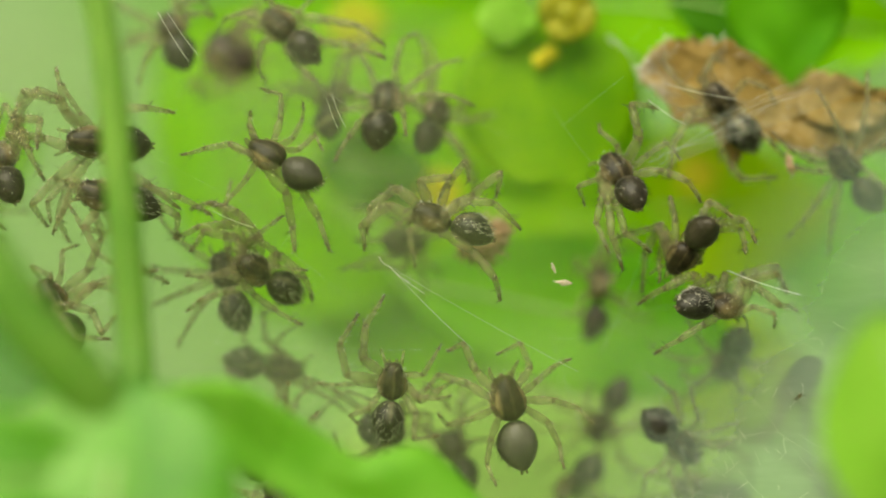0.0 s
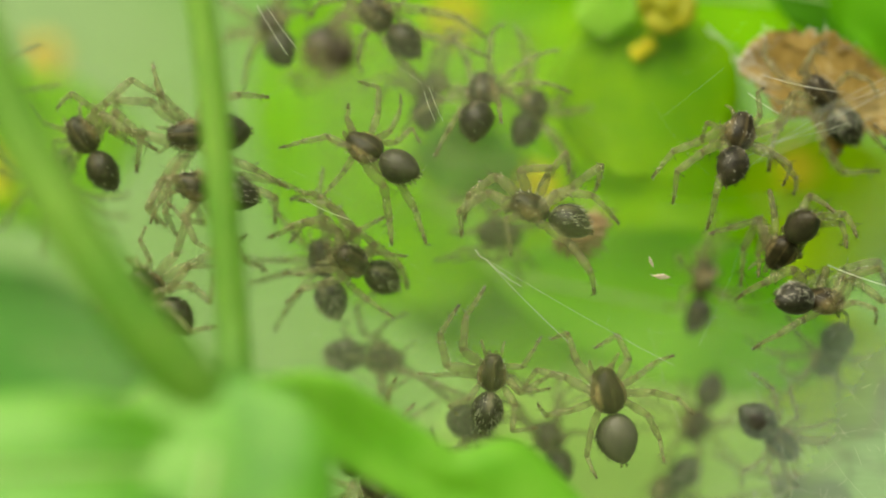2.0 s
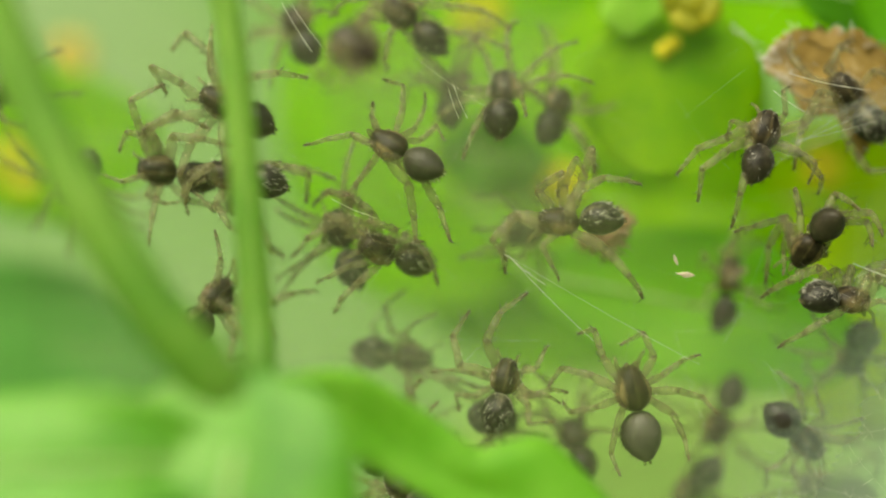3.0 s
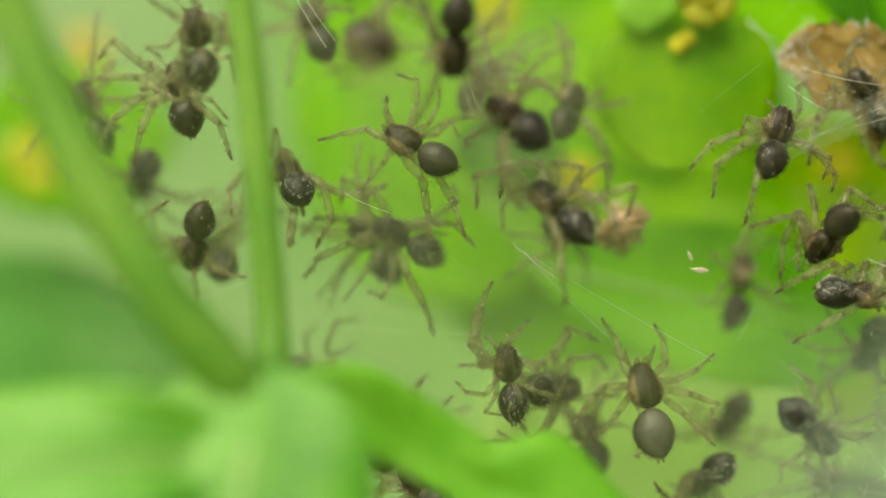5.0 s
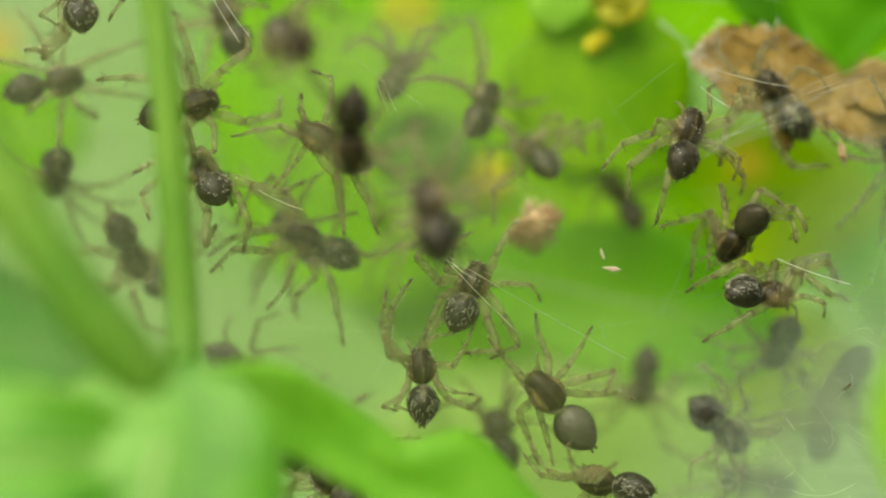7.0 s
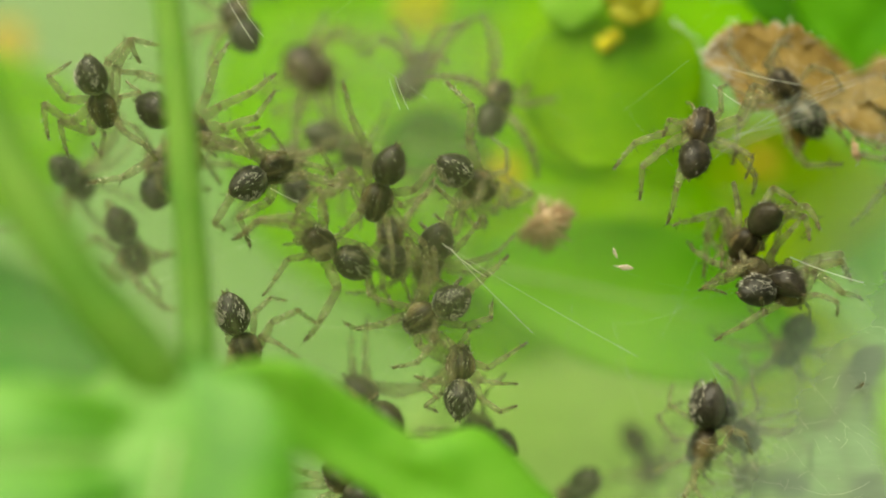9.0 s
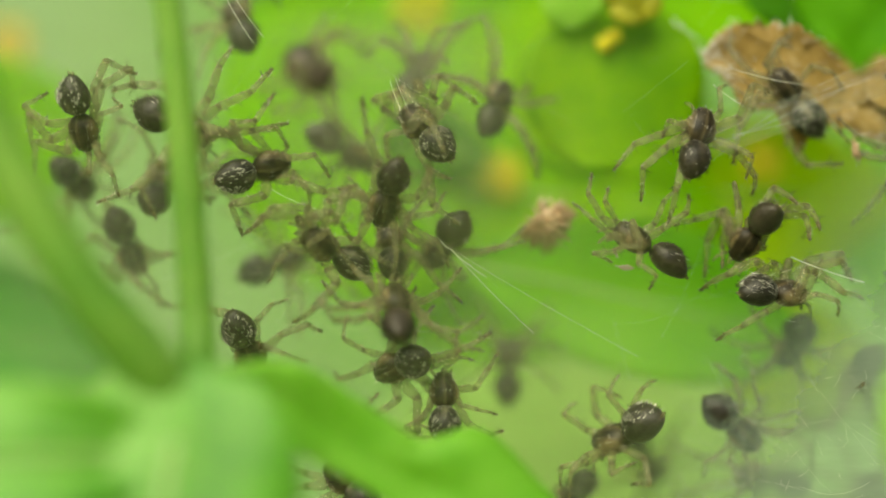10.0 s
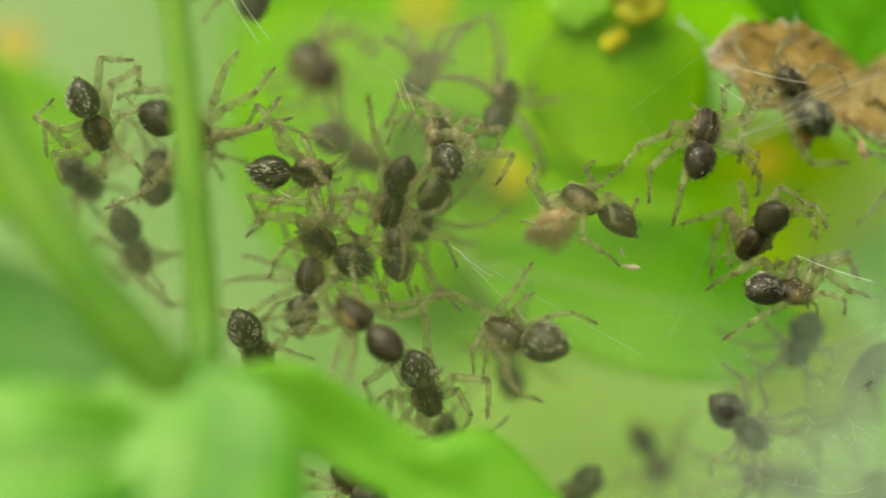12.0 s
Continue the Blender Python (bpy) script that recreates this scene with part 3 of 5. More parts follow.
def husk(name, p, length, seed, label, material=None, slim=1.0, turn=20, shreds=60, fluff=1.0, rough=1.0):
    """An empty crumpled skin with shreds and hairs."""
    bm = bmesh.new()
    hull(bm, [(length * (k / 24 - 0.5), 0.36 * slim * length * math.sin(math.pi * (k + 0.5) / 25), 0.28 * slim * length * math.sin(math.pi * (k + 0.5) / 25), 0) for k in range(25)], 26)
    for v in bm.verts:
        for f, a in ((2.6, 0.17), (7.0, 0.07), (15.0, 0.035)):
            v.co += Vector([length * a * rough * slim ** 0.5 * noise.noise(v.co * (f / length) + Vector((seed, k * 9, f))) for k in range(3)])
    bm.verts.ensure_lookup_table()
    spots = [v.co.copy() for v in bm.verts]
    rnd = random.Random(seed)
    for k in range(shreds):
        root = rnd.choice(spots)
        bristle(bm, root, root + Vector((rnd.gauss(0, 0.2), rnd.gauss(0, 0.2), rnd.gauss(0.1, 0.2))), length * rnd.uniform(0.1, 0.3) * fluff ** 0.5, 0.016 * fluff, 0)
    ob = new(name, mesh_of(name, bm, material or HUSK))
    ob.matrix_basis = facing(p, turn)
    return tagged(ob, label, "husk")


husk("shed_husk", (3.11, 2.6, 0.74), 1.4, 3, "pinkish fluffy shed skin caught in silk", shreds=420, fluff=2.2)
husk("silk_scrap", (5.22, 0.3, -0.51), 0.5, 8, "small white scrap hanging in the web", HUSK_PALE, 0.42, -10, 10, rough=0.5)
husk("silk_scrap", (4.94, 0.4, -0.09), 0.32, 9, "tiny white scrap above a larger one", HUSK_PALE, 0.4, 110, 8, rough=0.5)
husk("silk_scrap", (12.06, 1.4, 2.94), 0.75, 12, "pale scrap hanging below the dead leaf", HUSK, 0.5, 100, 24)

# ---- silk ----
web = plant("nursery_web", "tangled whitish silk web of fine strands and veils", (0, 0, 0), "web")


def strand(points, r, sag=0.0):
    bm = bmesh.new()
    a, b = Vector(points[0]), Vector(points[1])
    n = 14
    path = [a.lerp(b, k / n) + Vector((0, 0, -4 * sag * (k / n) * (1 - k / n))) for k in range(n + 1)]
    tube(bm, path, [r] * (n + 1), 5)
    part("strand", mesh_of("strand", bm, SILK), web)


KNOT = (0.21, -0.2, 0.02)
for end, r in (((1.22, -0.2, -0.77), 0.009), ((2.58, -0.1, -2.37), 0.007), ((5.59, 0.3, -3.05), 0.004), ((-0.06, 0.3, 0.26), 0.012), ((0.82, 0.0, -0.46), 0.009)):
    strand((KNOT, end), r, 0.06)
for a, b, r in (((7.69, 0.3, 4.71), (8.78, 0.3, 3.99), 0.009), ((8.22, 0.8, 5.25), (10.34, 0.8, 4.77), 0.009),
                ((7.71, 0.6, 2.93), (12.99, 2.6, 5.35), 0.004), ((8.03, 0.6, 3.12), (12.80, 2.5, 5.21), 0.003), ((8.19, 0.6, 3.29), (10.69, 0.9, 3.88), 0.004),
                ((-1.52, 0.2, 4.80), (-1.21, 0.2, 3.95), 0.005), ((-1.36, 0.2, 4.87), (-0.97, 0.2, 3.94), 0.005), ((-6.32, 0.6, 7.32), (-5.45, 0.6, 5.90), 0.009), ((-6.04, 0.6, 7.29), (-5.16, 0.6, 6.06), 0.008),
                ((-4.83, -0.3, 1.67), (-3.56, -0.3, 1.12), 0.006), ((9.86, 0.0, -0.19), (11.94, 0.0, -0.90), 0.012), ((6.96, 3.2, 7.08), (7.52, 3.2, 6.50), 0.012), ((6.92, 3.2, 6.79), (7.81, 3.4, 6.46), 0.010), ((7.20, 3.3, 6.89), (7.98, 3.4, 5.96), 0.010), ((6.86, 3.2, 6.95), (7.35, 3.2, 6.71), 0.014)):
    strand((a, b), r, 0.05)
rng = random.Random(7)
for k in range(50):
    x, z, y = rng.uniform(-11, 13.5), rng.uniform(-7, 6.5), rng.uniform(-2.5, 4.5)
    turn, reach = rng.gauss(0, 0.7), rng.uniform(1.5, 7)
    strand(((x, y, z), (x + reach * math.cos(turn), y + rng.uniform(-1.5, 1.5), z + reach * math.sin(turn))), rng.choice((0.0007, 0.0010, 0.0014)), rng.uniform(0, 0.2))
for k in range(50):
    x, z, y = rng.uniform(5, 14.5), rng.uniform(-8, -0.5), rng.uniform(-2, 3.5)
    turn, reach = rng.gauss(-0.3, 0.8), rng.uniform(1, 4)
    strand(((x, y, z), (x + reach * math.cos(turn), y + rng.uniform(-1, 1), z + reach * math.sin(turn))), rng.choice((0.0012, 0.0018, 0.0026)), rng.uniform(0, 0.3))
fluff = bmesh.new()
for k in range(170):
    x, z, y = rng.uniform(6.5, 13.5), rng.uniform(-7.5, 3.0), rng.uniform(-0.9, 0.9)
    if (x - 6.5) * 1.3 - z > rng.uniform(3.0, 9.0):
        turn, reach = rng.uniform(-1.6, 1.6), rng.uniform(0.08, 0.55)
        way = Vector((math.cos(turn), rng.gauss(0, 0.3), math.sin(turn))) * reach
        bend = Vector((rng.gauss(0, 0.12), 0, rng.gauss(0, 0.12))) * reach
        tube(fluff, [Vector((x, y, z)) + way * q + bend * 4 * q * (1 - q) for q in (0, 0.25, 0.5, 0.75, 1)], [rng.uniform(0.0010, 0.0030)] * 5, 4)
tagged(part("silk_fluff", mesh_of("silk_fluff", fluff, SILK), web, "short curled white wisps in the dense silk"), kind="stuff")
sash = bmesh.new()
for k in range(11):
    z0, z1, y0 = rng.gauss(0, 0.16), rng.gauss(0, 0.28), rng.uniform(-0.9, -0.3)
    a, b = Vector((7.3 + rng.uniform(-0.3, 0.5), y0, 2.62 + z0)), Vector((13.6, y0 + 0.5, 5.40 + z1))
    q0, q1 = sorted((rng.uniform(0, 0.6), rng.uniform(0.35, 1)))
    tube(sash, [a.lerp(b, q0 + (q1 - q0) * i / 8) + Vector((0, 0, 0.55 * math.sin(math.pi * (q0 + (q1 - q0) * i / 8)) + 0.02 * math.sin(3 * i + k))) for i in range(9)], [rng.choice((0.0008, 0.0010, 0.0013, 0.002))] * 9, 5)
tagged(part("silk_sash", mesh_of("silk_sash", sash, SILK), web, "loose sash of pale threads slung before the dead leaf"), kind="stuff")
BAND_A, BAND_B = Vector((7.03, -0.55, 2.75)), Vector((13.79, -0.1, 5.51))


def band_veil(u, v):
    p = BAND_A.lerp(BAND_B, u)
    return (p.x, p.y + 0.15 * math.sin(6 * u), p.z + (v - 0.5) * (0.75 + 0.5 * u))


def nest_veil(u, v):
    return (-5.6 + 7.6 * u, 3.4 + 0.5 * math.sin(5 * u + 3 * v), 0.6 + 7.0 * v)


VEIL_NEST = veil_material("silk_veil_nest", 0.46, 0.07, False, (0.33, 0.345, 0.20))
# Front veil: dull green haze painted over the spiders to lift their darks.
VEIL_FRONT = veil_material("silk_haze_front", 0.19, 0.05, False, (0.40, 0.48, 0.20))
VEIL_BAND = veil_material("silk_veil_band", 0.17, 0.03, False, (0.78, 0.80, 0.70))
for place, mat in ((corner_veil, VEIL_CORNER), (thin_veil, VEIL_THIN), (front_veil, VEIL_FRONT), (back_veil, VEIL_THIN), (band_veil, VEIL_BAND), (nest_veil, VEIL_NEST)):
    ob = sheet("silk_veil", 30, 24, place, mat, "stuff", "thin whitish veil of silk and haze, dense in patches")
    ob.parent = web
    ob.visible_shadow = True


# ---- young spiders ----
LEG_LENGTHS = (0.80, 0.76, 0.82)
CURL = {"reach": (5, 34, 16, -4, -14, -18), "arch": (20, 66, 18, -34, -62, -58), "hook": (8, 38, 20, -16, -44, -66), "low": (0, 22, 8, -14, -34, -30), "fold": (30, 78, 40, -60, -98, -104), "crook": (-6, -4, 36, 78, 88, 74), "curl": (0, 8, 50, 96, 128, 140)}
# Each stretch of a leg: place along it, radius, colour (0 straw, 1 darker joint, 2 dusky tip).
FEMUR = ((0.0, 0.100, 1), (0.07, 0.114, 0), (0.15, 0.103, 1), (0.2, 0.093, 1), (0.28, 0.117, 0), (0.42, 0.129, 0), (0.58, 0.122, 0), (0.7, 0.107, 1), (0.77, 0.095, 1), (0.81, 0.082, 1))
TIBIA = ((-0.02, 0.080, 1), (0.04, 0.102, 0), (0.13, 0.105, 0), (0.22, 0.093, 1), (0.27, 0.080, 1), (0.33, 0.093, 0), (0.46, 0.099, 0), (0.6, 0.090, 1), (0.7, 0.082, 1), (0.77, 0.068, 1))
FOOT = ((-0.02, 0.063, 1), (0.05, 0.071, 0), (0.2, 0.068, 0), (0.36, 0.059, 1), (0.48, 0.053, 1), (0.52, 0.046, 1), (0.6, 0.049, 2), (0.71, 0.040, 2), (0.79, 0.027, 2), (0.82, 0.012, 2))


def leg_segment(name, stations, bow, hairs, spines, seed):
    """One stretch of a leg from its joint along +x, a little bowed, with fine hairs and stiff spines."""
    rnd = random.Random(seed)
    length = stations[-1][0]
    bm = bmesh.new()
    tube(bm, [(x, 0, bow * math.sin(math.pi * max(0, x) / length)) for x, r, c in stations], [r * rnd.uniform(0.95, 1.05) for x, r, c in stations], 9, [c for x, r, c in stations])
    for k in range(hairs + spines):
        x, r, c = stations[rnd.randrange(1, len(stations) - 1)]
        x += rnd.uniform(-0.05, 0.05)
        ang = rnd.uniform(0, 2 * math.pi)
        out = Vector((0, math.cos(ang), math.sin(ang)))
        root = Vector((x, 0, bow * math.sin(math.pi * max(0, x) / length))) + out * r * 0.85
        if k < hairs:
            bristle(bm, root, out + Vector((1.2, 0, 0)), rnd.uniform(0.05, 0.13), 0.006, 3 if rnd.random() < 0.6 else 4)
        else:
            bristle(bm, root, out + Vector((0.55, 0, 0)), rnd.uniform(0.16, 0.27), 0.011, 3)
    return mesh_of(name, bm, LEG_PALE, LEG_BAND, LEG_TIP, BRISTLE, PALE_HAIR)


LEG_MESHES = [(leg_segment("leg", FEMUR, 0.035, 22, 5, 60 + k), leg_segment("tibia", TIBIA, 0.02, 24, 8, 70 + k), leg_segment("foot", FOOT, 0.03, 26, 6, 80 + k)) for k in range(4)]


def aim(turn, up):
    """A direction in a spider's own space: turn from its head to its left, up to its back."""
    return Vector((math.cos(radians(turn)) * math.cos(radians(up)), math.sin(radians(turn)) * math.cos(radians(up)), math.sin(radians(up))))


def styled(curl, turn, up, twist):
    """The directions of a leg's three stretches, for a style of bend."""
    lift = CURL[curl]
    m = (pose(0, 0, 0, 0, 0, turn) @ pose(0, 0, 0, twist, -up, 0)).to_3x3()
    return [m @ aim(0, a) for a in (0.2 * lift[0] + 0.8 * lift[1], 0.35 * lift[2] + 0.65 * lift[3], 0.6 * lift[4] + 0.4 * lift[5])]


def along(way):
    side = Vector((0, 0, 1)).cross(way)
    side = side.normalized() if side.length > 0.05 else Vector((0, 1, 0))
    return Matrix((way, side, way.cross(side))).transposed()


def leg_poses(root, ways, size):
    """Poses of a leg in its spider's space, and of its tibia and foot in the leg's space."""
    thigh, shin, toe = (along(w.normalized()) for w in ways)
    shin, toe = thigh.inverted() @ shin, thigh.inverted() @ toe
    knee = Vector((LEG_LENGTHS[0] * MM, 0, 0))
    ankle = knee + shin @ Vector((LEG_LENGTHS[1] * MM, 0, 0))
    return (Matrix.Translation(root * MM) @ thigh.to_4x4() @ Matrix.Diagonal((size, size, size, 1)),
            Matrix.Translation(knee) @ shin.to_4x4(), Matrix.Translation(ankle) @ toe.to_4x4())


def cephalothorax_mesh():
    bm = bmesh.new()
    hull(bm, [(0.0, 0.10, 0.10, -0.02), (0.08, 0.27, 0.22, -0.01), (0.24, 0.42, 0.32, 0.01), (0.45, 0.48, 0.37, 0.03), (0.66, 0.44, 0.38, 0.04),
              (0.84, 0.35, 0.36, 0.05), (1.0, 0.29, 0.32, 0.05), (1.1, 0.23, 0.25, 0.03), (1.15, 0.12, 0.14, 0.01)])
    skin = mesh_of("cephalothorax", bm, HEAD)
    bm = bmesh.new()
    rnd = random.Random(4)
    for _ in range(60):
        x, ang = rnd.uniform(0.2, 1.05), rnd.uniform(0.2, math.pi - 0.2)
        w = 0.45 - 0.3 * max(0, x - 0.6)
        bristle(bm, Vector((x, w * math.cos(ang), 0.03 + 0.35 * math.sin(ang))), Vector((0.5, math.cos(ang), math.sin(ang))), rnd.uniform(0.05, 0.13), 0.007, 0)
    return skin, mesh_of("hairs", bm, PALE_HAIR)


def abdomen_mesh(skin, slim, streaks):
    bm = bmesh.new()
    hull(bm, [(x, w * slim, h * slim, z) for x, w, h, z in ((-0.02, 0.12, 0.12, 0.0), (-0.1, 0.27, 0.25, 0.03), (-0.25, 0.40, 0.37, 0.05), (-0.46, 0.485, 0.45, 0.07), (-0.66, 0.50, 0.46, 0.07),
              (-0.88, 0.44, 0.40, 0.05), (-1.07, 0.32, 0.29, 0.01), (-1.20, 0.19, 0.18, -0.03), (-1.27, 0.09, 0.09, -0.05))])
    body = mesh_of("abdomen", bm, skin)
    bm = bmesh.new()
    rnd = random.Random(5)
    for k in range(300):
        s, ang = rnd.uniform(0.06, 0.97), rnd.uniform(-0.4, math.pi + 0.4)
        silver = k < streaks
        if silver:
            ang = math.pi / 2 + rnd.choice((-1, 1)) * abs(rnd.gauss(0.75, 0.3))
        w = 0.49 * slim * math.sin(math.pi * s ** 0.9) ** 0.6
        out = Vector((-1.0, 0.8 * math.cos(ang), 0.8 * math.sin(ang))) if not silver else Vector((-1.0, 0.28 * math.cos(ang) + rnd.gauss(0, 0.2), 0.28 * math.sin(ang)))
        bristle(bm, Vector((-1.26 * s, w * math.cos(ang), 0.07 + 0.92 * w * math.sin(ang))), out, rnd.uniform(0.09, 0.2), 0.012 if silver else 0.007, 0 if silver else 1)
    return body, mesh_of("hairs", bm, PALE_HAIR, BRISTLE)


def small_mesh(name, stations, material, n=10):
    bm = bmesh.new()
    hull(bm, stations, n)
    return mesh_of(name, bm, material)


CEPH, CEPH_HAIR = cephalothorax_mesh()
ABDOMENS = (abdomen_mesh(BELLY, 1.0, 100), abdomen_mesh(BELLY_PLAIN, 0.92, 14), abdomen_mesh(BELLY_GREY, 1.04, 10), abdomen_mesh(BELLY_GREY, 1.04, 90))
EYE_MESH = small_mesh("eye", [(-0.04, 0.02, 0.02, 0), (-0.02, 0.042, 0.042, 0), (0.01, 0.045, 0.045, 0), (0.035, 0.025, 0.025, 0)], EYE, 8)
FANG = small_mesh("chelicera", [(0, 0.05, 0.05, 0), (0.08, 0.10, 0.09, 0), (0.2, 0.09, 0.08, -0.01), (0.32, 0.05, 0.045, -0.02)], LEG_BAND)
SPINNERET = small_mesh("spinneret", [(0, 0.04, 0.04, 0), (-0.06, 0.05, 0.05, 0), (-0.14, 0.025, 0.025, 0)], LEG_BAND, 8)
palp_bm = bmesh.new()
tube(palp_bm, [(0, 0, 0), (0.15, 0, 0.06), (0.3, 0.02, 0.05), (0.45, 0.03, -0.05), (0.58, 0.02, -0.17)], [0.05, 0.062, 0.058, 0.055, 0.04], 8, [0, 1, 0, 1, 1])
PALP = mesh_of("pedipalp", palp_bm, LEG_PALE, LEG_BAND)
LEG_STYLES = {"spread": ("reach", "low", "low", "reach"), "arch": ("hook", "hook", "hook", "hook"), "hook": ("hook", "hook", "low", "hook"), "reach": ("reach", "reach", "low", "reach")}
LEG_ROOTS = ((0.80, 0.30, 26), (0.62, 0.38, 58), (0.42, 0.40, 100), (0.24, 0.33, 146))
ARCHED = (25, 52, 52, 34)
LEGS = {}
made = [0]


def crawl_pose(x, y, z, heading, lean, roll):
    """Heading: degrees from right to up in the upright plane; lean: head away from the lens; roll: 0 shows its back to the lens."""
    h = radians(heading)
    flat = Vector((math.cos(h), 0, math.sin(h)))
    ahead = flat * math.cos(radians(lean)) + Vector((0, 1, 0)) * math.sin(radians(lean))
    left = Vector((-math.sin(h), 0, math.cos(h)))
    back = ahead.cross(left)
    if back.y > 0:
        back = -back
    up = back * math.cos(radians(roll)) + left * math.sin(radians(roll))
    side = up.cross(ahead)
    turn = Matrix((ahead, side, up)).transposed().to_4x4()
    return Matrix.Translation((x * MM, y * MM, z * MM)) @ turn


def spiderling(size, style, label, x, y, z, heading, lean, roll, legs=None, skin=None):
    made[0] += 1
    rnd = random.Random(100 + made[0])
    ob = new("spiderling")
    ob.empty_display_size = 0.001
    ob.matrix_basis = crawl_pose(x, y, z, heading, lean, roll)
    tagged(ob, label, "spider", "spiderlings in the web")
    full = Matrix.Diagonal((size, size, size, 1))
    head = part("cephalothorax", CEPH, ob, m=full)
    tagged(part("hairs", CEPH_HAIR, head), kind="stuff")
    for ex, ey, ez in ((1.12, 0.07, 0.12), (1.03, 0.17, 0.25), (0.93, 0.23, 0.28), (1.10, 0.15, 0.10)):
        for s in (1, -1):
            part("eye", EYE_MESH, head, m=pose(ex * MM, ey * s * MM, ez * MM, 0, -20, 20 * s))
    for s in (1, -1):
        part("chelicera", FANG, head, m=pose(1.02 * MM, 0.1 * s * MM, -0.1 * MM, 0, 48, 6 * s))
        part("pedipalp", PALP, ob, m=full @ pose(0.98 * MM, 0.2 * s * MM, -0.08 * MM, 0, rnd.uniform(-10, 25), s * rnd.uniform(12, 38)))
    plump, fuzz = ABDOMENS[rnd.choice((0, 1, 1, 2)) if skin is None else skin]
    tail = part("abdomen", plump, ob, m=full @ pose(0, 0, 0, 0, rnd.uniform(-10, 8), rnd.uniform(-8, 8)))
    tagged(part("hairs", fuzz, tail), kind="stuff")
    for s in (1, -1):
        part("spinneret", SPINNERET, tail, m=pose(-1.24 * MM, 0.05 * s * MM, -0.06 * MM, 0, 0, -10 * s))
    roots = []
    for k, (rx, ry, turn) in enumerate(LEG_ROOTS):
        for s in (1, -1):
            curl = LEG_STYLES[style][k]
            if rnd.random() < 0.25:
                curl = rnd.choice(("hook", "reach", "fold", "low"))
            way = (s * (turn + rnd.gauss(0, 10)), rnd.gauss(ARCHED[k] if style == "arch" else 4, 9), s * rnd.gauss(0, 14))
            if legs:
                curl, *way = legs[2 * k + (s < 0)]
            joint = Vector((rx, s * ry, -0.10)) * size
            thigh, shin, toe = LEG_MESHES[rnd.randrange(4)]
            leg = part("leg", thigh, ob)
            trio = (leg, part("tibia", shin, leg), part("foot", toe, leg))
            ways, reach = styled(curl, *way), size * rnd.uniform(1.0, 1.12)
            for o, m in zip(trio, leg_poses(joint, ways, reach)):
                o.matrix_basis = m
            roots.append([trio, joint, reach, math.pi * ((k + (s > 0)) % 2) + 0.4 * k, ways, []])
    LEGS[ob.name] = (size, roots)
    return ob


def stance(thing, t, legs):
    """How a spider holds its legs at t: for each, turn and rise of its three stretches and its length."""
    size, roots = LEGS[thing.name]
    for row, leg in zip(roots, legs):
        if leg is None:
            if row[5]:
                row[5].append((t, row[5][-1][1]))
            continue
        ways = [aim(*leg[i:i + 2]) for i in (0, 2, 4)]
        if not row[5]:
            row[2], row[4] = size * leg[6], ways
            for o, m in zip(row[0], leg_poses(row[1], ways, row[2])):
                o.matrix_basis = m
        row[5].append((t, ways))


